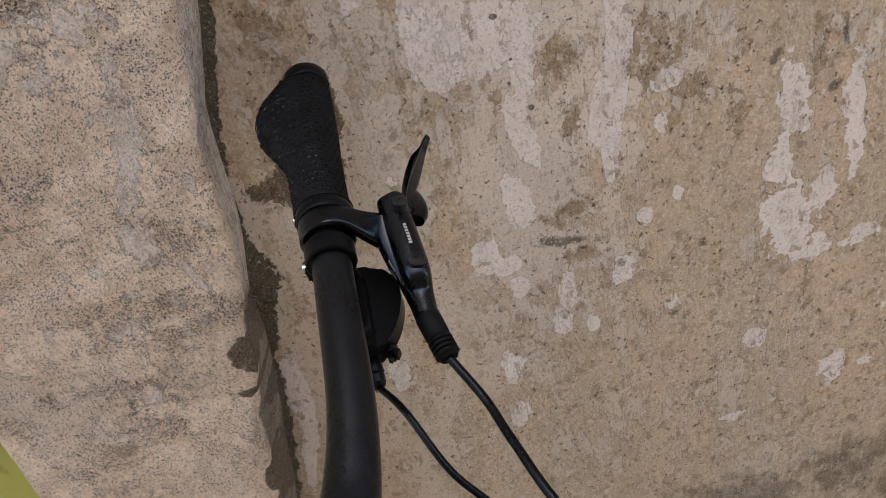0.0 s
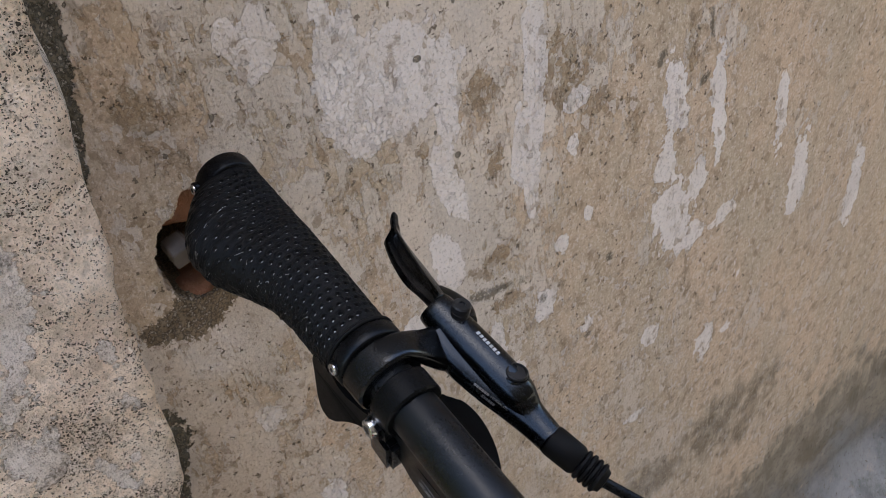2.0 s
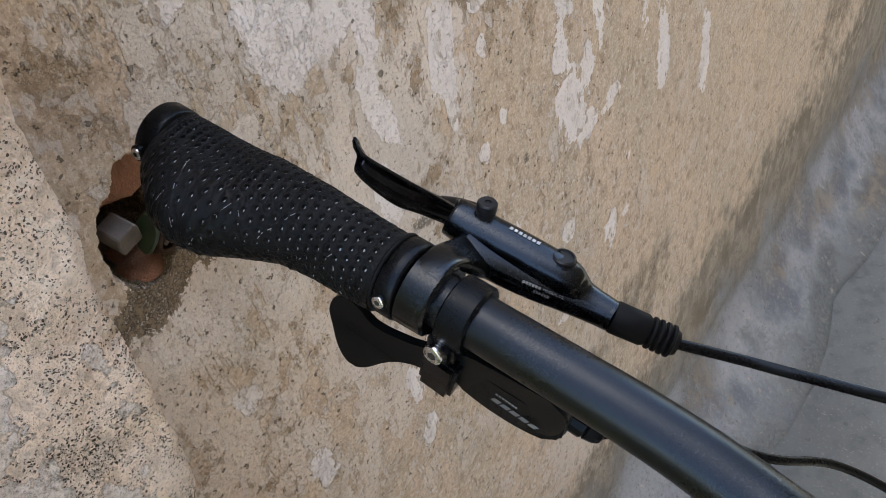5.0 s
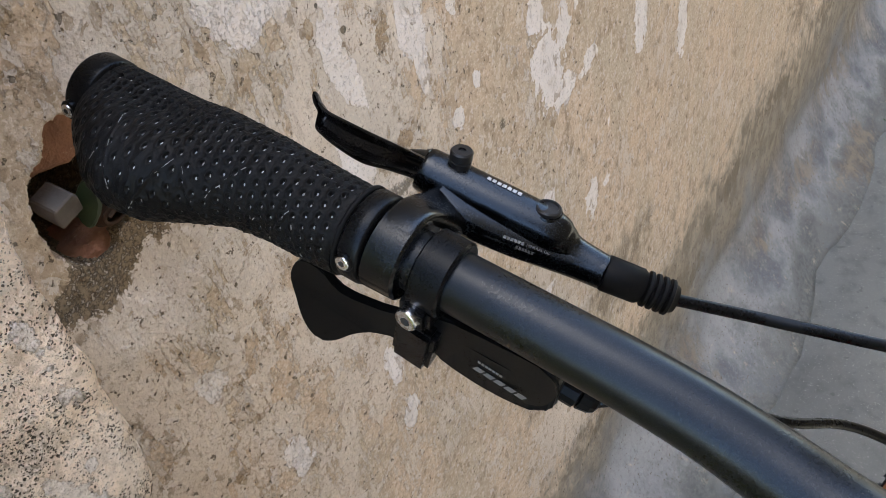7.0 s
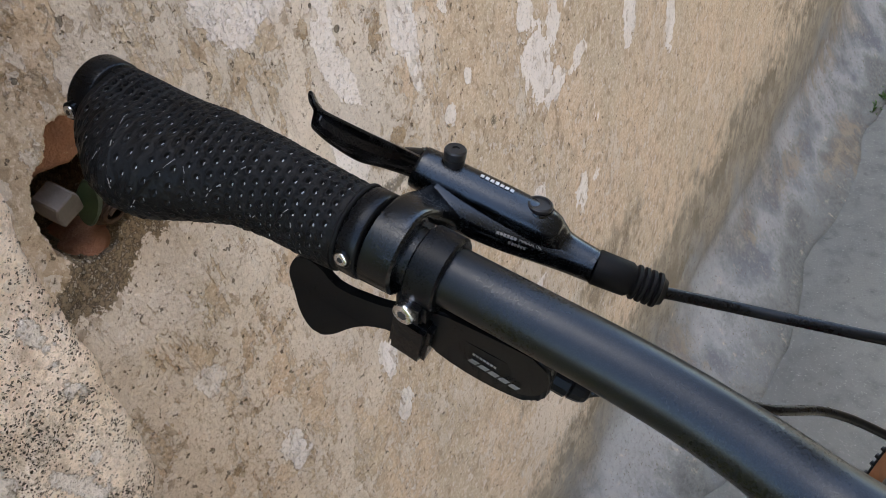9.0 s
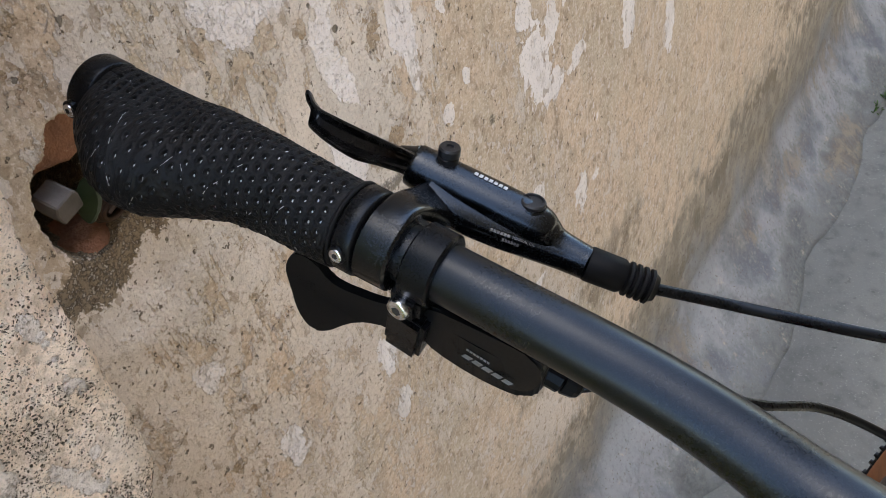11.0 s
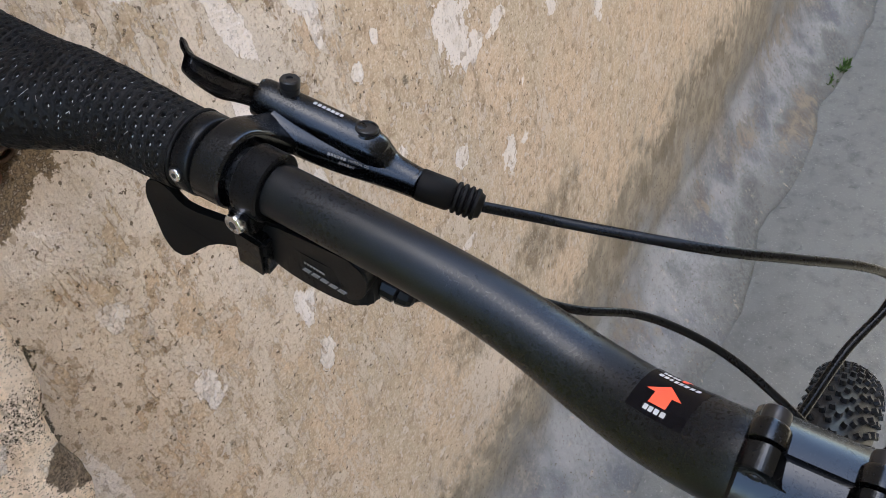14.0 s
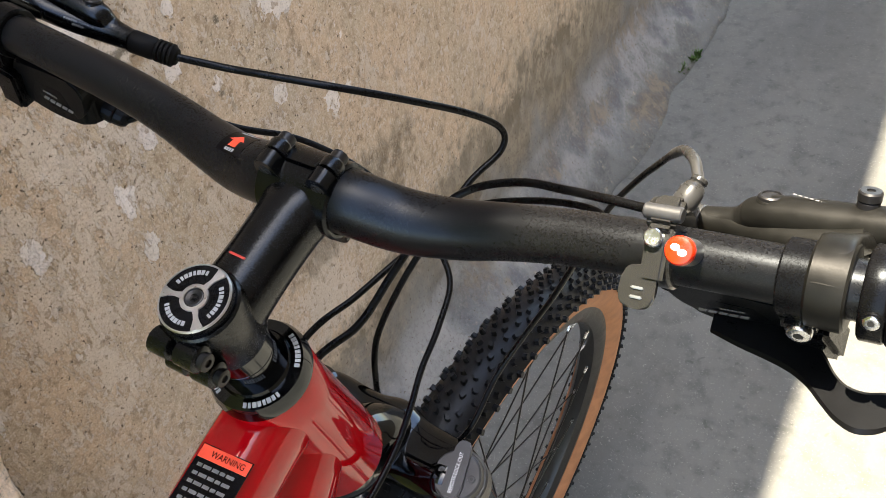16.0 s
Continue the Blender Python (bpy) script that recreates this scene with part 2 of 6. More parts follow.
def pier_material():
    """Coarse, pitted render with black specks, grey bloom and lost skin."""
    m, nt, b = mat("pitted_render")
    v = place(nt)
    n_broad, n_mid, n_small = tex_noise(nt, v, 10, 6, 0.6), tex_noise(nt, v, 34, 8, 0.66, 0.3), tex_noise(nt, v, 130, 6, 0.65)
    n_fine = tex_noise(nt, v, 520, 4, 0.7)
    col = mix(nt, ramp(nt, n_mid, 0.40, 0.60), (0.95, 0.76, 0.595), (0.82, 0.635, 0.485))
    col = mix(nt, ramp(nt, n_broad, 0.52, 0.64, 0.0, 0.6), col, (0.70, 0.59, 0.49))
    col = mix(nt, ramp(nt, n_small, 0.50, 0.60, 0.0, 0.7), col, (0.80, 0.67, 0.54))
    col = mix(nt, ramp(nt, n_small, 0.47, 0.36, 0.0, 0.45), col, (0.44, 0.345, 0.25))
    edge = calc(nt, "ADD", calc(nt, "MULTIPLY", calc(nt, "SUBTRACT", n_mid, 0.5), 1.4), calc(nt, "MULTIPLY", calc(nt, "SUBTRACT", n_small, 0.5), 0.8))
    sf = calc(nt, "ADD", attr(nt, "paint"), edge)
    skin = ramp(nt, sf, 0.46, 0.49)
    col = mix(nt, calc(nt, "MULTIPLY", ramp(nt, sf, 0.40, 0.46), 0.35), col, (0.25, 0.20, 0.15))
    col = mix(nt, calc(nt, "MULTIPLY", skin, 0.9), col, mix(nt, ramp(nt, n_small, 0.4, 0.7), (0.84, 0.73, 0.64), (0.68, 0.58, 0.50)))
    mf = calc(nt, "ADD", attr(nt, "mould"), edge)
    mould = ramp(nt, mf, 0.35, 0.80)
    # grey-black bloom in ragged clouds
    cloud = calc(nt, "ADD", tex_noise(nt, place(nt, (1, 1, 1.6), (4.0, 9.0, 2.0)), 13, 7, 0.66), calc(nt, "MULTIPLY", calc(nt, "SUBTRACT", n_small, 0.5), 0.35))
    mould = calc(nt, "MAXIMUM", mould, ramp(nt, cloud, 0.52, 0.67, 0.0, 0.95))
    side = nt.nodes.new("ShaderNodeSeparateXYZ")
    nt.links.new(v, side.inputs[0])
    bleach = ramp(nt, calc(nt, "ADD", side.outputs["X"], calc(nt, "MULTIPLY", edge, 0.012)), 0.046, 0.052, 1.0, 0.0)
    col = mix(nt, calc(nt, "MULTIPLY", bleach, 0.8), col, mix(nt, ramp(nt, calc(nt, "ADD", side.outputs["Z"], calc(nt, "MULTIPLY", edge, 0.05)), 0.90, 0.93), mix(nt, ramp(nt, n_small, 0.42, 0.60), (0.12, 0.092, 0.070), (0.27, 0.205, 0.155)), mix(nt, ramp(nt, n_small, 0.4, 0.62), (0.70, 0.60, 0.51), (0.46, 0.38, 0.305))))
    col = mix(nt, calc(nt, "MULTIPLY", mould, ramp(nt, n_fine, 0.40, 0.60, 0.12, 0.70)), col, (0.13, 0.108, 0.080))
    raw = ramp(nt, calc(nt, "ADD", attr(nt, "raw"), calc(nt, "MULTIPLY", edge, 0.9)), 0.42, 0.50)
    col = mix(nt, raw, col, mix(nt, ramp(nt, n_fine, 0.4, 0.6), (0.12, 0.092, 0.066), (0.24, 0.18, 0.13)))
    warp = nt.nodes.new("ShaderNodeMix")
    warp.data_type = "VECTOR"
    warp.inputs[0].default_value = 0.004
    wob = node(nt, "ShaderNodeTexNoise", Scale=260.0, Detail=3.0)
    nt.links.new(v, wob.inputs["Vector"])
    nt.links.new(v, warp.inputs[4])
    nt.links.new(wob.outputs["Color"], warp.inputs[5])
    pit = None
    for scale, lo, hi, n, a, c in ((760, 0.24, 0.34, n_small, 0.45, 0.53), (430, 0.20, 0.28, n_mid, 0.44, 0.53), (270, 0.13, 0.19, n_small, 0.45, 0.52), (150, 0.06, 0.10, n_broad, 0.44, 0.52)):
        cell = nt.nodes.new("ShaderNodeTexVoronoi")
        cell.inputs["Scale"].default_value = scale
        nt.links.new(warp.outputs[1], cell.inputs["Vector"])
        p = calc(nt, "MULTIPLY", ramp(nt, cell.outputs["Distance"], lo, hi, 1.0, 0.0), ramp(nt, calc(nt, "ADD", n, calc(nt, "MULTIPLY", mould, 0.20)), a, c))
        pit = p if pit is None else calc(nt, "MAXIMUM", pit, p)
    pit = calc(nt, "MULTIPLY", pit, ramp(nt, skin, 0, 1, 1.0, 0.2))
    col = mix(nt, ramp(nt, n_fine, 0.55, 0.66, 0.0, 0.5), col, (0.28, 0.21, 0.15))
    col = mix(nt, calc(nt, "MULTIPLY", pit, ramp(nt, mould, 0.0, 0.6, 0.86, 0.97)), col, (0.055, 0.044, 0.033))
    nt.links.new(col, b.inputs["Base Color"])
    b.inputs["Roughness"].default_value = 0.93
    b.inputs["Specular IOR Level"].default_value = 0.15
    h1 = bump(nt, b, n_fine, 1.0, 0.0012)
    bump(nt, b, calc(nt, "SUBTRACT", calc(nt, "ADD", n_small, calc(nt, "MULTIPLY", skin, 0.3)), calc(nt, "MULTIPLY", pit, 0.9)), 1.0, 0.0028, h1)
    return m


def ground_material():
    m, nt, b = mat("worn_concrete")
    v = place(nt)
    long_v = place(nt, (1.0, 0.35, 1.0))
    n1, n2, n3 = tex_noise(nt, long_v, 3.2, 5), tex_noise(nt, v, 26, 6, 0.65), tex_noise(nt, v, 240, 4, 0.7)
    col = mix(nt, ramp(nt, n1, 0.35, 0.68), (0.118, 0.119, 0.110), (0.080, 0.082, 0.077))
    col = mix(nt, ramp(nt, n2, 0.45, 0.72, 0.0, 0.8), col, (0.070, 0.072, 0.068))
    col = mix(nt, ramp(nt, n3, 0.57, 0.72), col, (0.19, 0.184, 0.172))
    spot = ramp(nt, tex_noise(nt, v, 48, 2, 0.5), 0.68, 0.73)
    col = mix(nt, calc(nt, "MULTIPLY", spot, 0.4), col, (0.045, 0.045, 0.043))
    nt.links.new(col, b.inputs["Base Color"])
    b.inputs["Roughness"].default_value = 0.9
    b.inputs["Specular IOR Level"].default_value = 0.25
    bump(nt, b, calc(nt, "ADD", n2, calc(nt, "MULTIPLY", n3, 0.6)), 0.6, 0.003)
    return m


def paint_wall_material(name, color, grain=40):
    m, nt, b = mat(name)
    v = place(nt)
    n1, n2 = tex_noise(nt, v, 4, 5), tex_noise(nt, v, grain, 6, 0.6)
    dark = tuple(c * 0.72 for c in color)
    col = mix(nt, ramp(nt, n1, 0.35, 0.7), color, dark)
    col = mix(nt, ramp(nt, n2, 0.6, 0.75), col, tuple(c * 0.6 for c in color))
    nt.links.new(col, b.inputs["Base Color"])
    b.inputs["Roughness"].default_value = 0.8
    bump(nt, b, n2, 0.5, 0.002)
    return m


def brick_material():
    m, nt, b = mat("terracotta")
    v = place(nt)
    n1, n2 = tex_noise(nt, v, 45, 5), tex_noise(nt, v, 320, 4, 0.7)
    col = mix(nt, ramp(nt, n1, 0.35, 0.7), (0.40, 0.19, 0.115), (0.25, 0.125, 0.08))
    col = mix(nt, ramp(nt, n2, 0.6, 0.75), col, (0.46, 0.27, 0.18))
    nt.links.new(col, b.inputs["Base Color"])
    b.inputs["Roughness"].default_value = 0.92
    bump(nt, b, calc(nt, "ADD", n2, n1), 1.0, 0.0030)
    return m


def red_material():
    m, nt, b = mat("candy_red_lacquer")
    v = local(nt)
    n1, n2 = tex_noise(nt, v, 1400, 2), tex_noise(nt, v, 30, 3)
    nt.links.new(mix(nt, ramp(nt, n2, 0.3, 0.7), (0.34, 0.0018, 0.005), (0.27, 0.0012, 0.004)), b.inputs["Base Color"])
    b.inputs["Roughness"].default_value = 0.5
    b.inputs["Specular IOR Level"].default_value = 0.0
    b.inputs["Coat IOR"].default_value = 1.42
    b.inputs["Coat Weight"].default_value = 1.0
    nt.links.new(ramp(nt, n1, 0.3, 0.7, 0.01, 0.04), b.inputs["Coat Roughness"])
    return m


def bar_material():
    """Shot-blasted black anodised alloy with a fine sparkle."""
    m, nt, b = mat("blasted_black_alloy")
    v = local(nt)
    n1, n2, n3 = tex_noise(nt, v, 2300, 2), tex_noise(nt, v, 18, 4), tex_noise(nt, v, 900, 2)
    nt.links.new(mix(nt, ramp(nt, n1, 0.42, 0.75), (0.0014, 0.0014, 0.0016), (0.0130, 0.0131, 0.0140)), b.inputs["Base Color"])
    nt.links.new(calc(nt, "ADD", ramp(nt, n2, 0.3, 0.7, 0.27, 0.32), ramp(nt, n3, 0.35, 0.7, -0.03, 0.04)), b.inputs["Roughness"])
    b.inputs["Specular IOR Level"].default_value = 0.23
    # the sky's blue reflection is tinted into the bar's sheen
    b.inputs["Specular Tint"].default_value = (0.80, 0.89, 1.0, 1.0)
    grit = bump(nt, b, n3, 0.35, 0.000025)
    bump(nt, b, n1, 0.5, 0.000022, grit)
    return m


M_WALL, M_PIER, M_GROUND = wall_material(), pier_material(), ground_material()
M_LIME = paint_wall_material("lime_yellow_paint", (0.42, 0.42, 0.10))
M_UNSEEN_WALL = paint_wall_material("dark_unseen_render", (0.16, 0.14, 0.115))
M_BRICK, M_RED, M_BAR = brick_material(), red_material(), bar_material()
M_STONE = plain("grey_stone", (0.115, 0.098, 0.086), 0.85, grain=300, depth=0.0006, vary=0.25)
M_GRIP = plain("black_leathery_rubber", (0.0034, 0.0034, 0.0036), 0.48, grain=1300, depth=0.00030, vary=0.35, wear=0.2, spec=0.085)
M_COLLAR = plain("satin_black_collar", (0.0025, 0.0025, 0.0028), 0.29, grain=1500, depth=0.00002, spec=0.11, sky_tint=True)
M_GLOSS = plain("gloss_black_alloy", (0.0012, 0.0013, 0.0016), 0.24, grain=1300, depth=0.00002, wear=0.08, spec=0.28, sky_tint=True)
M_PLASTIC = plain("black_moulded_plastic", (0.003, 0.003, 0.0032), 0.34, grain=1700, depth=0.00002, spec=0.10, sky_tint=True)
M_RUBBER = plain("soft_black_rubber", (0.0035, 0.0035, 0.0037), 0.55, grain=1200, depth=0.00006, spec=0.075)
M_CABLE = plain("black_cable_sheath", (0.0022, 0.0022, 0.0024), 0.30, grain=800, depth=0.00003, spec=0.13, sky_tint=True)
M_PIANO = plain("glossy_black_lacquer", (0.0008, 0.0008, 0.001), 0.06, grain=900, depth=0, wear=0.04, spec=0.45, sky_tint=True)
M_BLADE = plain("satin_black_lever", (0.0022, 0.0022, 0.0024), 0.24, grain=1500, depth=0.00002, spec=0.24, sky_tint=True)
M_DUSTED = plain("dust_filmed_black_alloy", (0.0052, 0.0052, 0.0046), 0.42, grain=1300, depth=0.00004, vary=0.25, wear=0.2, spec=0.16)
M_STEEL = plain("bright_steel", (0.52, 0.54, 0.57), 0.24, metal=1.0, grain=900, depth=0.00002)
M_BLACKBOLT = plain("blackened_steel", (0.012, 0.012, 0.013), 0.38, metal=0.3, grain=900)
# near-black, for flat plates that stand for the shade inside holes
M_HOLE_SHADE = plain("hole_shade", (0.01, 0.01, 0.01), 0.7)
M_TYRE = plain("tyre_rubber", (0.006, 0.0064, 0.0075), 0.45, grain=600, depth=0.0002, vary=0.25, spec=0.16, sky_tint=True)
M_TAN = plain("tan_tyre_wall", (0.33, 0.15, 0.075), 0.72, grain=900, depth=0.0002, vary=0.15)
M_RIM = plain("black_rim_alloy", (0.02, 0.02, 0.021), 0.4, metal=0.3)
M_GREY = plain("dusty_grey_plastic", (0.028, 0.029, 0.031), 0.42, grain=700, depth=0.0001, vary=0.2)
def clear_material():
    """Scuffed smoky see-through plastic."""
    m, nt, b = mat("smoky_clear_plastic")
    v = local(nt)
    nt.links.new(ramp(nt, tex_noise(nt, v, 260, 4), 0.35, 0.7, 0.08, 0.26), b.inputs["Roughness"])
    b.inputs["Base Color"].default_value = (0.030, 0.030, 0.029, 1)
    b.inputs["Specular IOR Level"].default_value = 0.3
    b.inputs["Transmission Weight"].default_value = 0.5
    b.inputs["IOR"].default_value = 1.45
    return m


M_CLEAR = clear_material()
M_SLEEVE = plain("dusty_clear_sheath", (0.020, 0.020, 0.0195), 0.30, grain=500, depth=0.00006, vary=0.35, wear=0.2, spec=0.35)
M_ORANGE = plain("orange_button", (0.42, 0.018, 0.003), 0.3, grain=500)
M_WHITE = plain("white_print", (0.72, 0.72, 0.70), 0.5, grain=800, depth=0)
M_PALEPRINT = plain("pale_print", (0.30, 0.30, 0.30), 0.5, grain=800, depth=0)
M_GREYPRINT = plain("grey_print", (0.11, 0.11, 0.11), 0.5, grain=800, depth=0)
M_DIMPRINT = plain("faint_print", (0.03, 0.03, 0.031), 0.5, grain=800, depth=0)
M_REDPRINT = plain("red_print", (0.80, 0.065, 0.03), 0.4, grain=800, depth=0)
M_STICKER = plain("black_film", (0.002, 0.002, 0.003), 0.18, grain=300, depth=0.00001, spec=0.10)
M_SILVER = plain("brushed_silver", (0.42, 0.42, 0.42), 0.34, metal=0.9)
M_GLINT_DUST = plain("pale_glint_dust", (0.19, 0.19, 0.19), 0.8, grain=800, depth=0, vary=0.4)
M_SCUFF = plain("scuffed_rubber", (0.18, 0.18, 0.18), 0.7, grain=800, depth=0, vary=0.4)
M_RUST = plain("rusted_wire", (0.045, 0.026, 0.016), 0.8, grain=500, depth=0.0002, vary=0.4, spec=0.15)
M_DULLRED = plain("dull_red_print", (0.42, 0.03, 0.02), 0.45, grain=800, depth=0)
M_LEAF = plain("green_leaf", (0.035, 0.075, 0.012), 0.6, grain=300, vary=0.4)
M_GREENFILM = plain("green_plastic_scrap", (0.025, 0.040, 0.018), 0.4, vary=0.3)


# ---- mesh helpers ----
WORLD_AT = {}


def thing(name, at, label, category, group="", kind=""):
    ob = new(name)
    ob.location = at
    ob.empty_display_size = 0.05
    WORLD_AT[ob] = Vector(at)
    return tagged(ob, label, category, group, kind)


def part(name, bm, material, parent=None, label="", smooth=True, angle=35):
    """Link a bmesh as one mesh object, under a thing or a part."""
    bmesh.ops.recalc_face_normals(bm, faces=bm.faces)
    c = sum((v.co for v in bm.verts), Vector()) / max(1, len(bm.verts))
    bmesh.ops.translate(bm, verts=bm.verts, vec=-c)
    me = bpy.data.meshes.new(name)
    for f in bm.faces:
        f.smooth = smooth
    if smooth:
        lim = radians(angle)
        for e in bm.edges:
            if len(e.link_faces) == 2 and e.calc_face_angle(0) > lim:
                e.smooth = False
    bm.to_mesh(me)
    bm.free()
    me.materials.append(material)
    ob = new(name, me)
    ob.location = c
    WORLD_AT[ob] = c
    if parent is not None:
        ob.parent = parent
        ob.matrix_parent_inverse = Matrix.Translation(-WORLD_AT[parent])
    if label:
        ob["label"] = label
    return ob


def moved(bm, m):
    bmesh.ops.transform(bm, matrix=m, verts=bm.verts)
    if m.determinant() < 0:
        bmesh.ops.reverse_faces(bm, faces=bm.faces)
    return bm


def joined(*bms):
    out = bmesh.new()
    for b in bms:
        me = bpy.data.meshes.new("tmp")
        b.to_mesh(me)
        b.free()
        out.from_mesh(me)
        bpy.data.meshes.remove(me)
    return out


def curve_points(pts, n):
    """A smooth line through pts (Catmull-Rom), n steps between each two."""
    p = [Vector(q) for q in pts]
    p = [p[0] * 2 - p[1]] + p + [p[-1] * 2 - p[-2]]
    out = []
    for i in range(1, len(p) - 2):
        for k in range(n):
            t = k / n
            out.append(0.5 * ((2 * p[i]) + (p[i + 1] - p[i - 1]) * t + (2 * p[i - 1] - 5 * p[i] + 4 * p[i + 1] - p[i + 2]) * t * t
                              + (3 * p[i] - p[i - 1] - 3 * p[i + 1] + p[i + 2]) * t ** 3))
    out.append(p[-2])
    return out


def bridge(bm, rings, caps=True, closed=True):
    rows = [[bm.verts.new(c) for c in r] for r in rings]
    n = len(rows[0])
    for a, b in zip(rows, rows[1:]):
        for i in range(n if closed else n - 1):
            j = (i + 1) % n
            bm.faces.new((a[i], a[j], b[j], b[i]))
    if caps:
        bm.faces.new(rows[0][::-1])
        bm.faces.new(rows[-1])
    return bm


def frames_along(pts, up=(0, 0, 1)):
    """Two cross axes at each point, carried along without twist."""
    out, u = [], Vector(up)
    for i, p in enumerate(pts):
        d = (pts[min(i + 1, len(pts) - 1)] - pts[max(i - 1, 0)]).normalized()
        u = (u - d * u.dot(d)).normalized()
        out.append((u.copy(), d.cross(u)))
    return out


def sweep(pts, radius, seg=14, steps=6, up=(0, 0, 1)):
    """A round bar along a smooth line; radius a number or one per point."""
    line = curve_points(pts, steps)
    if isinstance(radius, (int, float)):
        rad = [radius] * len(line)
    else:
        rad = [q.x for q in curve_points([(r, 0, 0) for r in radius], steps)]
    rings = []
    for p, (u, v), r in zip(line, frames_along(line, up), rad):
        rings.append([p + r * (math.cos(a) * u + math.sin(a) * v) for a in (2 * math.pi * k / seg for k in range(seg))])
    return bridge(bmesh.new(), rings)


def lathe(profile, m, seg=32):
    """A turned shape: profile of (along, radius), about the x axis of m."""
    rings = [[m @ Vector((s, r * math.cos(a), r * math.sin(a))) for a in (2 * math.pi * k / seg for k in range(seg))] for s, r in profile]
    return bridge(bmesh.new(), rings)


def axis_frame(at, along, up=(0, 0, 1)):
    a = Vector(along).normalized()
    u = Vector(up)
    u = (u - a * u.dot(a)).normalized()
    w = a.cross(u)
    return Matrix(((a.x, u.x, w.x, at[0]), (a.y, u.y, w.y, at[1]), (a.z, u.z, w.z, at[2]), (0, 0, 0, 1)))


def oval(rx, ry, power=2.0, seg=28, turn=0.0):
    out = []
    for k in range(seg):
        a = 2 * math.pi * k / seg
        c, s = math.cos(a), math.sin(a)
        x, y = math.copysign(abs(c) ** (2 / power), c) * rx, math.copysign(abs(s) ** (2 / power), s) * ry
        out.append((x * math.cos(turn) - y * math.sin(turn), x * math.sin(turn) + y * math.cos(turn)))
    return out


def loft(sections, steps=4, seg=28):
    """sections: (centre, rx, ry, power, turn); x across, y up of a cross axis pair along the line."""
    line = curve_points([s[0] for s in sections], steps)
    nums = curve_points([(s[1], s[2], s[3]) for s in sections], steps)
    turns = curve_points([(s[4] if len(s) > 4 else 0.0, 0, 0) for s in sections], steps)
    rings = []
    for p, n, t, (u, v) in zip(line, nums, turns, frames_along(line)):
        rings.append([p + v * x + u * y for x, y in oval(max(n.x, 1e-4), max(n.y, 1e-4), max(n.z, 1.2), seg, t.x)])
    return bridge(bmesh.new(), rings)


def prism(outline, depth, bevel=0.0, segments=2):
    """An outline in x and y, drawn out along z from -depth/2 to depth/2, with rounded edges."""
    bm = bmesh.new()
    lo = [bm.verts.new((x, y, -depth / 2)) for x, y in outline]
    hi = [bm.verts.new((x, y, depth / 2)) for x, y in outline]
    n = len(outline)
    for i in range(n):
        bm.faces.new((lo[i], lo[(i + 1) % n], hi[(i + 1) % n], hi[i]))
    bm.faces.new(lo[::-1])
    bm.faces.new(hi)
    if bevel:
        bmesh.ops.bevel(bm, geom=[e for e in bm.edges], offset=bevel, segments=segments, affect="EDGES", clamp_overlap=True)
    return bm


def smooth_outline(pts, n=5):
    """A closed rounded outline through pts."""
    out, k = [], len(pts)
    for i in range(k):
        p0, p1, p2, p3 = (Vector((*pts[(i + j) % k], 0)) for j in (-1, 0, 1, 2))
        for s in range(n):
            t = s / n
            q = 0.5 * ((2 * p1) + (p2 - p0) * t + (2 * p0 - 5 * p1 + 4 * p2 - p3) * t * t + (3 * p1 - p0 - 3 * p2 + p3) * t ** 3)
            out.append((q.x, q.y))
    return out


def block(size, m, bevel=0.001, segments=2):
    bm = bmesh.new()
    bmesh.ops.create_cube(bm, size=1)
    bmesh.ops.scale(bm, vec=size, verts=bm.verts)
    if bevel:
        bmesh.ops.bevel(bm, geom=[e for e in bm.edges], offset=bevel, segments=segments, affect="EDGES", clamp_overlap=True)
    return moved(bm, m)


def lettering(text, size, m, parent, material, name="lettering", label="", thick=0.00006, width=None):
    """Raised print in the built-in font, centred on m, reading along its x axis."""
    cu = bpy.data.curves.new("text", "FONT")
    cu.body, cu.size, cu.align_x, cu.align_y, cu.extrude, cu.resolution_u = text, size, "CENTER", "CENTER", thick, 3
    tmp = new("text", cu)
    bpy.context.view_layer.update()
    me = bpy.data.meshes.new_from_object(tmp.evaluated_get(bpy.context.evaluated_depsgraph_get()))
    bpy.data.objects.remove(tmp)
    bm = bmesh.new()
    bm.from_mesh(me)
    bpy.data.meshes.remove(me)
    if width:
        xs = [v.co.x for v in bm.verts]
        k = width / (max(xs) - min(xs))
        for v in bm.verts:
            v.co.x *= k
    moved(bm, m)
    return part(name, bm, material, parent, label, smooth=False)


# ---- smooth lattice noise for relief and wear ----
LATTICE = np.random.RandomState(7).rand(256, 256)


def field(y, z, scale, octaves=4, gain=0.5, seed=0):
    total, amp, norm = np.zeros_like(y), 1.0, 0.0
    for o in range(octaves):
        a, b = y * scale + 17.3 * seed + 5.1 * o, z * scale + 9.7 * seed + 3.3 * o
        i, j = np.floor(a).astype(int), np.floor(b).astype(int)
        fa, fb = a - i, b - j
        fa, fb = fa * fa * (3 - 2 * fa), fb * fb * (3 - 2 * fb)
        g = lambda p, q: LATTICE[p % 256, q % 256]
        total += amp * ((g(i, j) * (1 - fa) + g(i + 1, j) * fa) * (1 - fb) + (g(i, j + 1) * (1 - fa) + g(i + 1, j + 1) * fa) * fb)
        norm += amp
        amp, scale = amp * gain, scale * 2.03
    return total / norm


def smoothstep(x, lo, hi):
    t = np.clip((x - lo) / (hi - lo), 0, 1)
    return t * t * (3 - 2 * t)


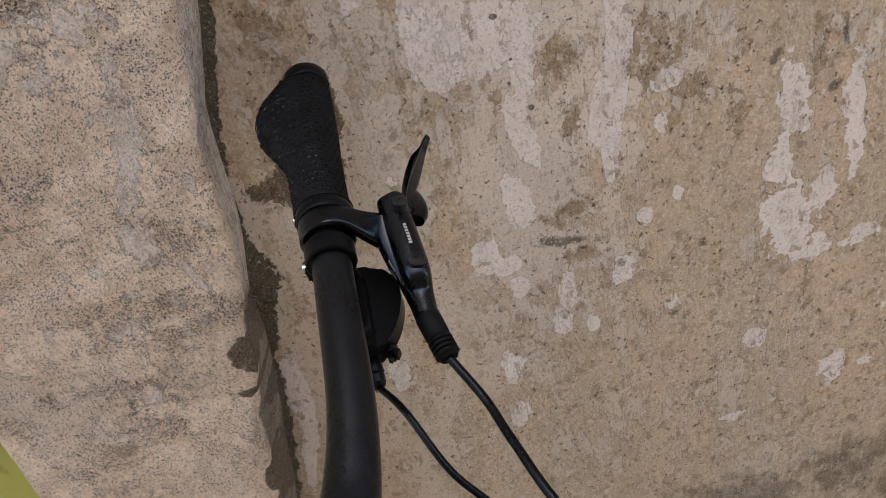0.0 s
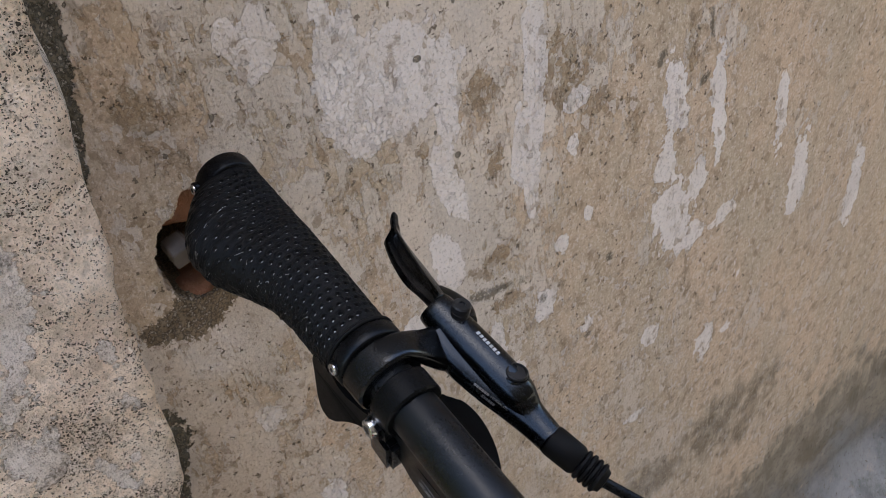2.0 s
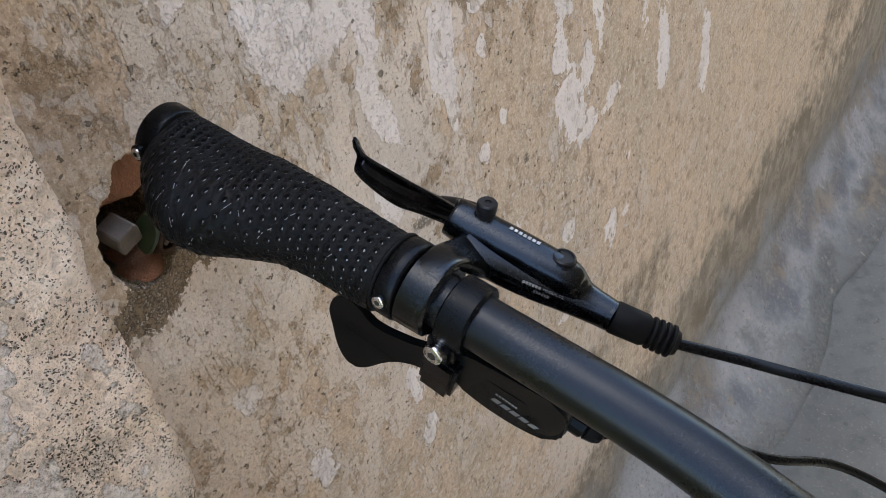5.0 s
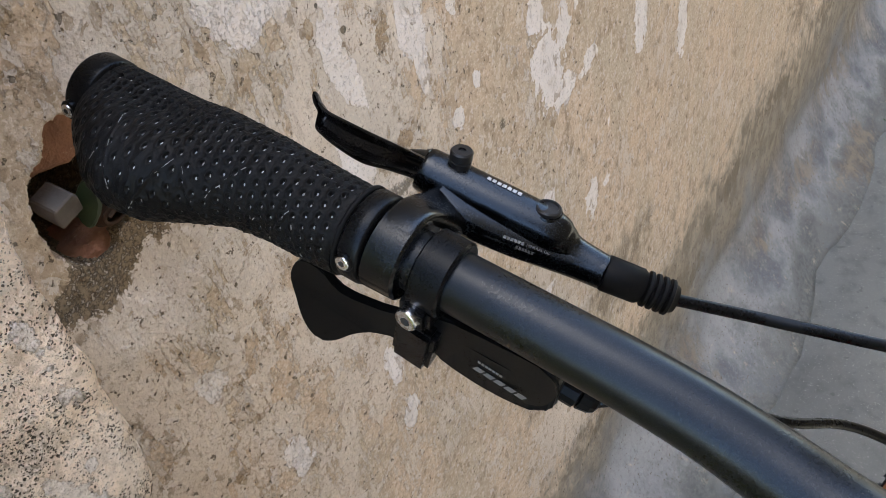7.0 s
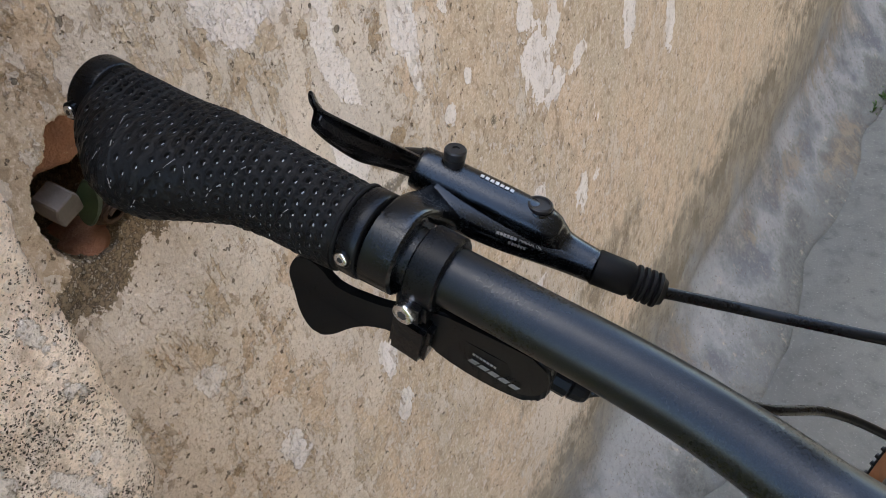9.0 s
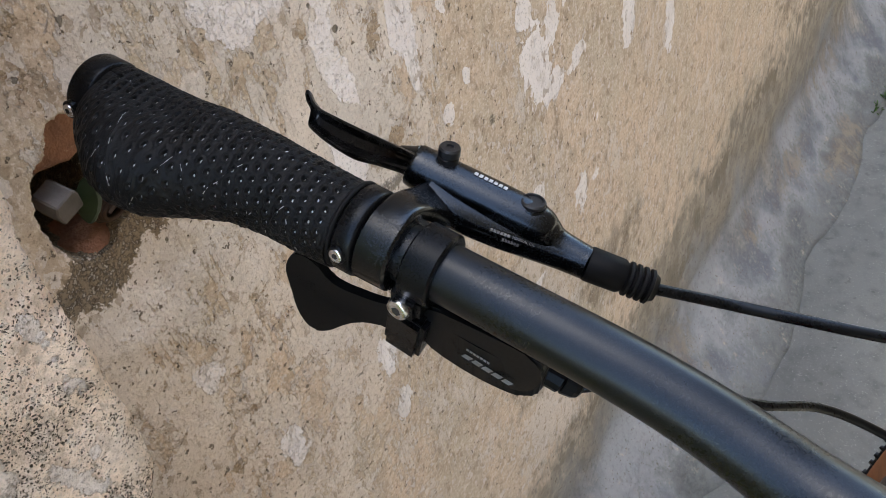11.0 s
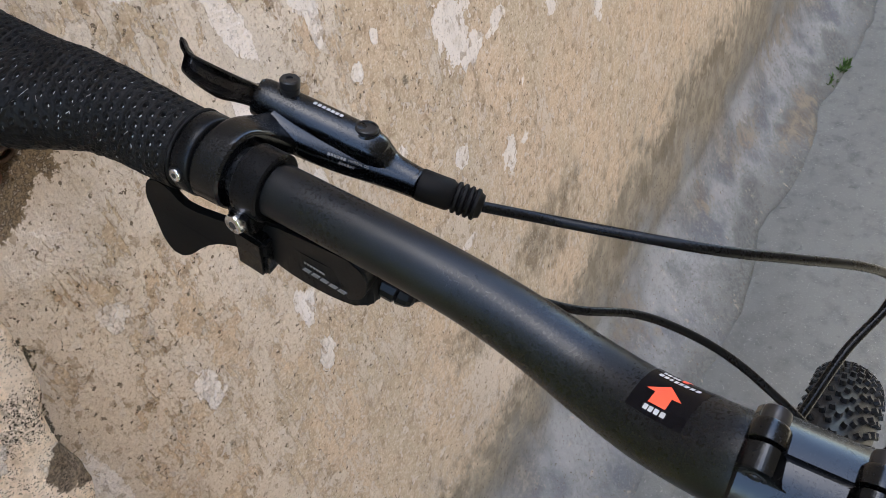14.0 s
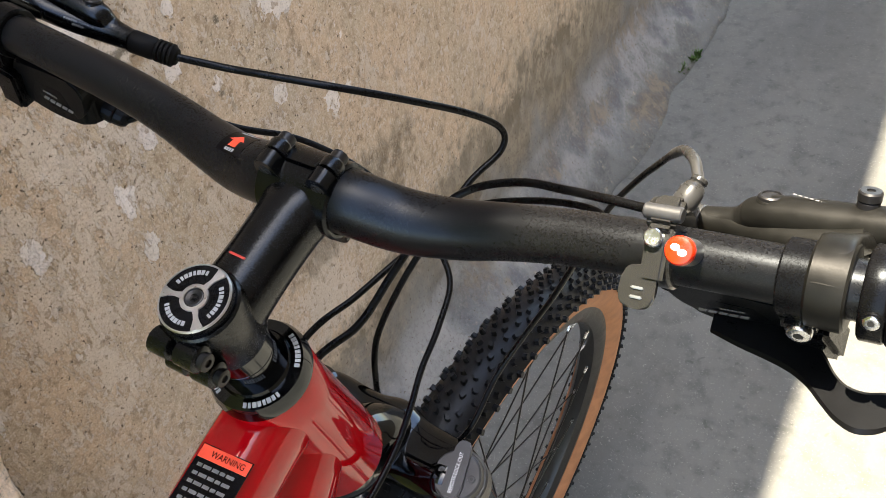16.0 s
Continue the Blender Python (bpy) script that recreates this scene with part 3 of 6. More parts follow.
def spots(y, z, rows, rough=0.0, seed=3):
    """The strongest of soft ovals: (y, z, half width, half height, lean in degrees)."""
    out = np.zeros_like(y)
    wob = (field(y, z, 22, 3, 0.5, seed) + 0.8 * field(y, z, 75, 3, 0.6, seed + 40) - 0.9) * rough
    for cy, cz, ry, rz, lean in rows:
        a = radians(lean)
        dy, dz = y - cy, z - cz
        p, q = (dy * math.cos(a) - dz * math.sin(a)) / ry, (dy * math.sin(a) + dz * math.cos(a)) / rz
        out = np.maximum(out, np.clip(1.25 - np.sqrt(p * p + q * q) * 0.75 + wob, 0, 1))
    return out


def sheet(name, axis_y, axis_z, depth, fields, material, back):
    """A relief in the y-z plane with its back and edges, and named wear fields."""
    ny, nz = len(axis_y), len(axis_z)
    Y, Z = np.meshgrid(axis_y, axis_z, indexing="ij")
    X = depth(Y, Z)
    co = np.stack([X[0] if isinstance(X, tuple) else X, X[1] if isinstance(X, tuple) else Y, Z], -1).reshape(-1, 3)
    idx = np.arange(ny * nz).reshape(ny, nz)
    quads = np.stack([idx[:-1, :-1], idx[1:, :-1], idx[1:, 1:], idx[:-1, 1:]], -1).reshape(-1, 4).tolist()
    rim = list(idx[:, 0]) + list(idx[-1, 1:]) + list(idx[-2::-1, -1]) + list(idx[0, -2:0:-1])
    base = len(co)
    extra = co[rim].copy()
    extra[:, 0] = back
    co = np.vstack([co, extra])
    k = len(rim)
    for i in range(k):
        quads.append((int(rim[i]), base + i, base + (i + 1) % k, int(rim[(i + 1) % k])))
    quads.append(tuple(range(base, base + k))[::-1])
    me = bpy.data.meshes.new(name)
    me.from_pydata(co.tolist(), [], quads)
    me.polygons.foreach_set("use_smooth", [True] * len(me.polygons))
    yy, zz = co[:, 1], co[:, 2]
    for key, fn in fields.items():
        at = me.attributes.new(key, "FLOAT", "POINT")
        at.data.foreach_set("value", np.asarray(fn(yy, zz), dtype=np.float32))
    me.materials.append(material)
    me.validate()
    return new(name, me)


# ---- the old wall ----
def steps(*runs):
    """Grid lines: (from, to, spacing) runs laid end to end."""
    out = []
    for a, b, s in runs:
        out += list(np.arange(a, b - 1e-6, s))
    return np.array(out + [runs[-1][1]])


def junction(z):
    """Where the pier's side meets the wall."""
    return np.interp(z, [0.0, 0.55, 0.64, 0.70, 0.76, 0.833, 0.872, 0.946, 1.0, 1.063, 1.137, 1.4], [0.100, 0.118, 0.130, 0.142, 0.155, 0.161, 0.166, 0.1725, 0.178, 0.187, 0.205, 0.24])


def broken(y, z):
    """1 inside the hole knocked into the wall, 0 outside."""
    wob = (field(y, z, 60, 5, 0.65, 5) - 0.5) * 1.5
    dy, dz = y - 0.243 - 0.25 * (z - 1.028), z - 1.028
    a = np.sqrt((dy / 0.026) ** 2 + (dz / 0.034) ** 2)
    return smoothstep(-(a + wob * 0.40), -1.02, -0.90)


def wall_depth(y, z):
    skirt = 0.135 * np.clip(1 - z / 0.18, 0, 1) ** 1.6
    skirt *= 1 + 0.5 * (field(y, z, 5, 3, 0.5, 2) - 0.5)
    relief = (field(y, z, 3, 3, 0.5, 1) - 0.5) * 0.010 + (field(y, z, 45, 2, 0.5, 4) - 0.5) * 0.0014 * smoothstep(-y, -0.70, -0.45)
    rough_base = (field(y, z, 18, 4, 0.6, 6) - 0.5) * 0.012 * smoothstep(-z, -0.45, -0.15)
    crater = broken(y, z)
    inner = (field(y, z, 60, 3, 0.5, 8) - 0.5) * 0.014
    crumb = spots(y, z, [(0.243, 0.990, 0.026, 0.036, 0)], 0.5, 9) * 0.005
    return skirt + relief + rough_base - crumb - crater * (0.075 + inner)


PAINT = [  # white paint still on the upper wall
    (0.380, 1.070, 0.040, 0.036, 0), (0.347, 1.088, 0.016, 0.050, 5), (0.413, 1.043, 0.011, 0.034, 4), (0.356, 1.046, 0.018, 0.014, 0), (0.405, 0.988, 0.010, 0.038, -12), (0.394, 0.926, 0.014, 0.026, -3), (0.361, 0.881, 0.015, 0.018, 8),
    (0.376, 0.868, 0.012, 0.010, 0), (0.486, 1.045, 0.010, 0.050, 3), (0.473, 0.985, 0.013, 0.032, 8), (0.472, 0.948, 0.007, 0.022, 0)]
PAINT_FAR = [  # worn thin further along
    (0.622, 0.965, 0.015, 0.050, -6), (0.612, 0.905, 0.016, 0.034, 0), (0.623, 0.850, 0.024, 0.050, -2), (0.646, 0.812, 0.026, 0.014, 0), (0.690, 0.816, 0.018, 0.009, 12), (0.674, 0.930, 0.011, 0.070, -4), (0.650, 0.868, 0.016, 0.024, 0),
    (0.760, 0.900, 0.012, 0.060, 0), (0.800, 0.800, 0.014, 0.060, 0), (0.905, 0.720, 0.014, 0.070, 0)]
PAINT_SMALL = [  # and in scraps between
    (0.384, 0.842, 0.010, 0.013, 0), (0.426, 0.826, 0.009, 0.020, 0), (0.418, 0.790, 0.009, 0.014, 0), (0.363, 0.752, 0.008, 0.022, 0), (0.478, 0.834, 0.011, 0.006, 0), (0.515, 0.965, 0.006, 0.009, 2), (0.521, 1.001, 0.013, 0.009, 0),
    (0.445, 0.780, 0.006, 0.012, 0), (0.499, 0.884, 0.009, 0.011, 0), (0.526, 0.900, 0.006, 0.009, 0), (0.300, 1.125, 0.018, 0.020, 0), (0.165, 0.790, 0.006, 0.050, 4), (0.172, 0.760, 0.006, 0.055, 6), (0.155, 0.690, 0.007, 0.040, 10)]
PAINT_MORE = [  # and on the lower wall
    (0.678, 0.808, 0.018, 0.008, -5), (0.676, 0.664, 0.019, 0.025, -5), (0.704, 0.656, 0.013, 0.008, -6), (0.473, 0.833, 0.012, 0.018, 4), (0.518, 0.786, 0.008, 0.012, 2), (0.596, 0.719, 0.012, 0.014, -1),
    (0.714, 0.732, 0.009, 0.021, -6), (0.572, 0.619, 0.014, 0.006, 0), (0.366, 0.752, 0.010, 0.022, 12), (0.263, 0.776, 0.010, 0.026, 0), (0.365, 0.690, 0.012, 0.024, 10), (0.240, 0.880, 0.010, 0.014, 0), (0.300, 0.970, 0.010, 0.008, 0)]
MOULD = [  # mould and brush marks
    (0.430, 0.877, 0.036, 0.006, 11), (0.606, 0.999, 0.004, 0.010, 30), (0.660, 1.008, 0.004, 0.022, -6), (0.655, 0.965, 0.004, 0.009, 50), (0.546, 0.844, 0.005, 0.006, 0), (0.544, 0.788, 0.004, 0.004, 0), (0.474, 0.842, 0.005, 0.006, 0),
    (0.518, 0.774, 0.005, 0.005, 0), (0.489, 0.539, 0.008, 0.005, 0), (0.251, 0.634, 0.006, 0.005, 0), (0.254, 0.715, 0.003, 0.005, 0), (0.335, 0.766, 0.007, 0.002, 30), (0.451, 0.372, 0.008, 0.003, 30)]
MOULD_LOW = [  # brown and grey smudges towards the foot of the wall
    (0.580, 0.490, 0.110, 0.050, 0), (0.720, 0.490, 0.110, 0.070, 0), (1.130, 0.315, 0.070, 0.040, 4), (0.940, 0.255, 0.080, 0.050, 0), (1.420, 0.100, 0.110, 0.035, 0), (1.700, 0.160, 0.200, 0.050, 0), (1.320, 0.350, 0.100, 0.030, 4),
    (0.700, 0.300, 0.130, 0.060, 0), (1.900, 0.500, 0.160, 0.300, 0), (1.030, 0.300, 0.030, 0.050, -12), (1.600, 0.030, 0.130, 0.035, 0), (1.220, 0.120, 0.045, 0.035, 0), (0.900, 0.120, 0.070, 0.040, 0), (1.600, 0.380, 0.140, 0.050, 6), (1.480, 0.520, 0.150, 0.160, 20), (1.800, 0.700, 0.240, 0.300, 10)]
# nail holes: their dark insides painted as flat dots
NAIL_HOLES = [(0.398, 1.079, 0.0026, 0.0018, 8), (0.416, 1.004, 0.0020, 0.0020, 7), (0.402, 1.027, 0.0013, 0.0013, 0), (0.406, 1.045, 0.0011, 0.0011, 0)]
BROWN = [  # where the skin is off and the mortar shows
    (0.388, 1.018, 0.009, 0.014, 9), (0.442, 1.042, 0.016, 0.030, 6), (0.446, 0.990, 0.012, 0.030, 0), (0.512, 1.024, 0.030, 0.040, 2), (0.536, 0.985, 0.034, 0.030, 0), (0.436, 0.908, 0.018, 0.014, 6), (0.414, 0.900, 0.010, 0.016, 0), (0.286, 1.110, 0.005, 0.013, -8),
    (0.320, 1.122, 0.010, 0.004, 0), (0.228, 1.112, 0.016, 0.020, 0), (0.574, 0.960, 0.014, 0.040, 0), (0.440, 0.860, 0.016, 0.014, 0), (0.640, 1.000, 0.010, 0.050, -8), (0.222, 0.806, 0.012, 0.012, 0), (0.246, 0.712, 0.014, 0.012, 0), (0.205, 0.975, 0.016, 0.022, 0)]


def paint_field(y, z):
    strong = np.maximum(np.maximum(spots(y, z, PAINT, 0.35, 12), spots(y, z, PAINT_SMALL, 0.5, 22) * 0.90), np.maximum(spots(y, z, PAINT_MORE, 0.8, 13) * 0.72, spots(y, z, PAINT_FAR, 0.6, 23) * 0.76))
    strong = np.clip(0.5 + (strong - 0.5) * 1.7, 0, 1.3)
    return strong * (1 - 0.95 * spots(y, z, [(0.388, 1.018, 0.008, 0.013, 9)]))


def wash_field(y, z):
    """Pale wash: nearly whole high up beside the pier, in scraps further along and lower down."""
    near = smoothstep(z, 0.74, 0.97) * smoothstep(-y, -0.55, -0.42)
    patch = field(y * 1.6, z * 0.9, 9, 3, 0.5, 11) - 0.5
    out = 0.46 + 0.20 * near + 0.55 * patch - 0.10 * smoothstep(y, 0.55, 0.75)
    return out - 0.55 * spots(y, z, [(0.222, 1.100, 0.034, 0.034, -10), (0.205, 1.050, 0.018, 0.060, -8), (0.310, 1.116, 0.020, 0.006, 20)], 0.4, 18)


def smudge_field(y, z):
    big = spots(y, z, MOULD_LOW, 0.7, 15) * 0.74
    low = smoothstep(-z, -0.50, -0.15) * (0.02 + 0.36 * field(y, z, 6, 3, 0.5, 15)) * smoothstep(y, 0.35, 0.9)
    return np.maximum(big, low)


def mould_hole_field(y, z):
    # mould patches, plus the nail holes' shade painted in the same colour
    return np.maximum(spots(y, z, MOULD, 0.7, 14) * 0.70, np.clip(spots(y, z, NAIL_HOLES) * 1.6, 0, 1))


def soot_crack_field(y, z):
    """Grit and soot gathered along the joint with the pier, and the shade of its crack painted in."""
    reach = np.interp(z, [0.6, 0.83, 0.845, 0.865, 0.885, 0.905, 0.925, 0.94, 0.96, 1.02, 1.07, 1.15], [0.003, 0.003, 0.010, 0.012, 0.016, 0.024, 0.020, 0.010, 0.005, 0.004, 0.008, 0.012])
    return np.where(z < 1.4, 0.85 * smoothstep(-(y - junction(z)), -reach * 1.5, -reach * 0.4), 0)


def cement_field(y, z):
    rise = 0.23 + 0.18 * field(y, z * 0, 2.2, 3, 0.5, 16) + 0.10 * np.clip(y - 0.7, 0, 1.5)
    return smoothstep(-(z - rise - 0.10 * (field(y, z, 7, 3, 0.5, 26) - 0.5)), -0.15, 0.11)


def raw_field(y, z):
    return np.maximum(spots(y, z, [(0.226, 0.989, 0.034, 0.019, -10), (0.252, 1.000, 0.012, 0.012, 0), (0.268, 1.040, 0.010, 0.022, 0)], 0.8, 17), broken(y, z))


wall = sheet("wall_left", steps((0.10, 0.195, 0.006), (0.195, 0.275, 0.0011), (0.275, 0.30, 0.0025), (0.30, 0.39, 0.0025), (0.39, 0.42, 0.0010), (0.42, 0.70, 0.0030), (0.70, 0.80, 0.0045), (0.80, 2.2, 0.009), (2.2, 9.0, 0.10)),
             steps((-0.04, 0.30, 0.010), (0.30, 0.70, 0.0055), (0.70, 0.90, 0.0030), (0.90, 0.975, 0.0025), (0.975, 1.085, 0.0011), (1.085, 1.35, 0.004), (1.35, 5.85, 0.15)),
             wall_depth, {"paint": paint_field, "mould": mould_hole_field, "cement": cement_field, "soot_crack": soot_crack_field, "raw": raw_field,
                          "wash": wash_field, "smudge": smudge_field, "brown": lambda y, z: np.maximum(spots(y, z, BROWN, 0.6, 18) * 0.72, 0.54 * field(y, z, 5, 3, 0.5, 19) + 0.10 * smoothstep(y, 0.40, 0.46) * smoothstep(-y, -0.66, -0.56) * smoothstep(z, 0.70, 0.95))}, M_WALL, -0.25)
tagged(wall, "old cream plaster wall with flaking pale paint, stains and mould", "wall", kind="structure")


# ---- the pier against the wall ----
def pier_edge(z):
    return np.interp(z, [0.0, 0.55, 0.67, 0.725, 0.815, 0.848, 0.88, 0.94, 0.983, 1.03, 1.07, 1.121, 1.156, 1.4], [0.090, 0.103, 0.121, 0.135, 0.149, 0.157, 0.166, 0.1755, 0.1815, 0.1845, 0.189, 0.197, 0.201, 0.22])


def pier_depth(u, z):
    """u runs over the front face (0 to 1) and on round the corner to the wall (1 to 2)."""
    edge = pier_edge(z) + (field(z * 0 + 3, z, 40, 3, 0.6, 21) - 0.5) * 0.006
    front_y = -0.052 + (edge + 0.052) * np.clip(u, 0, 1)
    t = np.clip(u - 1, 0, 1)
    chip = np.clip(field(z * 0 + 7, z, 30, 4, 0.6, 22) - 0.55, 0, 1) * 0.02
    nick = 0.010 * np.exp(-((z - 0.905) / 0.020) ** 2) + 0.007 * np.exp(-((z - 0.81) / 0.03) ** 2)
    corner = 0.0012 * smoothstep(u, 0.985, 1.0) + (chip + nick) * smoothstep(u, 0.955, 1.0)
    bumps = (field(front_y, z, 6, 3, 0.5, 23) - 0.5) * 0.008 + (field(front_y + t, z, 60, 4, 0.6, 24) - 0.5) * 0.0042
    x = 0.060 + bumps - np.clip(corner, -0.004, 0.03) * (1 - t)
    x = x * (1 - t) + (-0.02) * t
    y = front_y * (1 - t) + t * junction(z) - nick * smoothstep(u, 0.97, 1.0) * 0.5 * (1 - t) + 0.003 * np.sin(t * 3.14) * np.sin(z * 40)
    return x, y


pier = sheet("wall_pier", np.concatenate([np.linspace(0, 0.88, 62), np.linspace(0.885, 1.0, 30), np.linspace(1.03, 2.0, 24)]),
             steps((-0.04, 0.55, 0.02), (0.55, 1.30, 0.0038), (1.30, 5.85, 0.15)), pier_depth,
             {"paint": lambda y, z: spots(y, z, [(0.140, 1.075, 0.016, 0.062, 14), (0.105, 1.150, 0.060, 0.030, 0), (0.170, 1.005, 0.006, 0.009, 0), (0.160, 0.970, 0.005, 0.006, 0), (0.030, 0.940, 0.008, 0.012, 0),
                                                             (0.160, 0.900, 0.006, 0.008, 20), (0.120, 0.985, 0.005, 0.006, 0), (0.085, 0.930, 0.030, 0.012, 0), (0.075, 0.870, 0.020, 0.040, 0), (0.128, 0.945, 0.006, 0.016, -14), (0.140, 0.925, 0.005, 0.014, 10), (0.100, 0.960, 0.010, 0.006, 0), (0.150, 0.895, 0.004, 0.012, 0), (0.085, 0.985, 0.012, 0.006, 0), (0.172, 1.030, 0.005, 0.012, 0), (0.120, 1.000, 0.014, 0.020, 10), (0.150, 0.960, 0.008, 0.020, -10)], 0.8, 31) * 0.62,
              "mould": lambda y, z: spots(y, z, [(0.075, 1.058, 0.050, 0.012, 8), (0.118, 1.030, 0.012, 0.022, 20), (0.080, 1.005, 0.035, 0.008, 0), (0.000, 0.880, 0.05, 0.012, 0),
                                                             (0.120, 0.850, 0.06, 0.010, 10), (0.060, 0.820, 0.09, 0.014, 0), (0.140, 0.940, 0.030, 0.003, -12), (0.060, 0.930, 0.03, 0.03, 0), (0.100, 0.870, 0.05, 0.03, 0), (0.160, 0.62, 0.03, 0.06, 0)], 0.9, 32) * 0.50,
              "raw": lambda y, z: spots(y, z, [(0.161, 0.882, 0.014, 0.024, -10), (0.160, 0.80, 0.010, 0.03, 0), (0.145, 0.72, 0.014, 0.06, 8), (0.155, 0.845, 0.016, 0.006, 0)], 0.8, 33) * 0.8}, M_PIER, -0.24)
tagged(pier, "pitted plaster pier with black specks and a chipped corner", "pier", kind="structure")


def slab(name, size, at, material, label, category, bevel=0.0):
    ob = part(name, block(size, Matrix.Translation(at), bevel), material, smooth=False)
    return tagged(ob, label, category, kind="structure")


slab("wall_lime", (0.24, 3.9, 5.85), (-0.125, -2.004, 2.925), M_LIME, "lime yellow painted wall beside the pier", "wall")
# added out of view: tall and dark to cut sky and bounced light
slab("wall_unseen_opposite", (0.25, 13.0, 5.6), (2.6, 2.5, 2.8), M_UNSEEN_WALL, "plain dark unseen wall added across the alley", "wall")


def build_ground():
    xs = steps((-40, 0.0, 8), (0.0, 0.9, 0.03), (0.9, 4.0, 0.25), (4.0, 44, 8))
    ys = steps((-40, -0.5, 6), (-0.5, 2.4, 0.03), (2.4, 6.0, 0.25), (6.0, 60, 9))
    X, Y = np.meshgrid(xs, ys, indexing="ij")
    Z = (field(X, Y, 2.5, 4, 0.55, 41) - 0.5) * 0.010 * smoothstep(-np.abs(Y - 1), -4, -2)
    groove = np.exp(-((X - (0.42 + 0.05 * (Y - 1.2) + 0.012 * np.sin(Y * 9))) / 0.02) ** 2) * 0.008
    Z = Z - groove * smoothstep(-np.abs(Y - 1.1), -1.2, -0.8) - 0.003
    n, m = X.shape
    idx = np.arange(n * m).reshape(n, m)
    me = bpy.data.meshes.new("ground")
    me.from_pydata(np.stack([X, Y, Z], -1).reshape(-1, 3).tolist(), [], np.stack([idx[:-1, :-1], idx[1:, :-1], idx[1:, 1:], idx[:-1, 1:]], -1).reshape(-1, 4).tolist())
    me.polygons.foreach_set("use_smooth", [True] * len(me.polygons))
    me.materials.append(M_GROUND)
    tagged(new("ground", me), "worn grey concrete alley ground with dark spots", "ground", kind="structure")


build_ground()


# ---- the bicycle ----
BIKE = thing("bicycle", (0.335, 0.35, 0.0), "red mountain bike with black bars leaning against an old wall", "bicycle")

CLAMP = Vector((0.3880, 0.2495, 0.988))             # middle of the bar in the stem
ACROSS = Vector((1.0, 0.0, -0.095)).normalized()  # to the rider's right
STEER = Vector((0.055, -0.215, 0.975)).normalized()  # up the steerer
STEER = (STEER - ACROSS * STEER.dot(ACROSS)).normalized()
AHEAD = STEER.cross(ACROSS)
GRIP_AT = Vector((0.2, 0.2658, 1.0243))
OUT = Vector((-1.0, -0.0238, 0.2732)).normalized()
FWD = (Vector((0, 1, 0)) - OUT * OUT.y).normalized()
UP = FWD.cross(OUT)
# local frame of the left end of the bar: x outwards along the bar, y ahead, z up
LEFT = Matrix(((OUT.x, FWD.x, UP.x, GRIP_AT.x), (OUT.y, FWD.y, UP.y, GRIP_AT.y), (OUT.z, FWD.z, UP.z, GRIP_AT.z), (0, 0, 0, 1)))
MIDDLE = Vector((1.0, 0.0, -0.066)).normalized()  # normal of the bar's own middle plane
FLIP = Matrix.Translation(CLAMP) @ (Matrix.Identity(3) - 2 * Matrix([[a * b for b in MIDDLE] for a in MIDDLE])).to_4x4() @ Matrix.Translation(-CLAMP)
RIGHT = FLIP @ LEFT
SET = Matrix.Translation((0, -0.001, -0.002))  # the bar's axis in that frame


def bar_half():
    """The left half's axis, from the clamp outwards, with its radius."""
    ends = [(CLAMP, 0.0159), (CLAMP - ACROSS * 0.022, 0.0159)]
    for s, y, z, r in ((-0.145, -0.0145, -0.0005, 0.0153), (-0.120, -0.0087, -0.0052, 0.0141), (-0.095, -0.0042, -0.0050, 0.0129), (-0.070, -0.0017, -0.0039, 0.0122), (-0.045, -0.0010, -0.0029, 0.0119),
                       (-0.020, -0.0010, -0.0024, 0.0116), (0.010, -0.0010, -0.0020, 0.0113), (0.060, -0.0010, -0.0020, 0.0111), (0.184, -0.0010, -0.0020, 0.0111)):
        ends.append((LEFT @ Vector((s, y, z)), r))
    return ends


def build_bar():
    half = bar_half()
    other = [(FLIP @ p, r) for p, r in half[1:]]
    line = half[::-1] + other
    bar = part("handlebar", sweep([p for p, r in line], [r for p, r in line], 40, 8, up=(0, 1, 0.2)), M_BAR, BIKE, "matte black riser handlebar")
    return bar


BAR = build_bar()


def bolt(at, along, radius, length, parent, material=None, m=None, name="bolt"):
    """A cap bolt with a rounded head and a dark hexagon plate for the shade of its hex recess; at is the middle of the
    head's face.
    """
    m = m or Matrix.Identity(4)
    f = axis_frame(at, along, (0.3, 0.2, 1))
    r = radius
    body = lathe([(-length, r * 0.96), (-r * 0.35, r), (-r * 0.08, r * 0.93), (0.0, r * 0.80), (0.0, r * 0.48)], m @ f, 24)
    ob = part(name, body, material or M_STEEL, parent)
    # flat dark hexagon on the face: the shade of the hex recess
    hexa = prism([(r * 0.43 * math.cos(k * math.pi / 3), r * 0.43 * math.sin(k * math.pi / 3)) for k in range(6)], r * 0.5)
    moved(hexa, m @ f @ Matrix(((0, 0, 1, 0.00006), (1, 0, 0, 0), (0, 1, 0, 0), (0, 0, 0, 1))) @ Matrix.Translation((0, 0, -r * 0.25)))
    part("socket_shade", hexa, M_HOLE_SHADE, parent, smooth=False)
    return ob


def ring(m, s0, s1, r, parent, material, name, bevel=0.0012, inner=0.0111, label=""):
    prof = [(s0, inner), (s0, r - bevel), (s0 + bevel * 0.4, r - bevel * 0.3), (s0 + bevel, r), (s1 - bevel, r), (s1 - bevel * 0.4, r - bevel * 0.3), (s1, r - bevel), (s1, inner)]
    return part(name, lathe(prof, m, 48), material, parent, label)


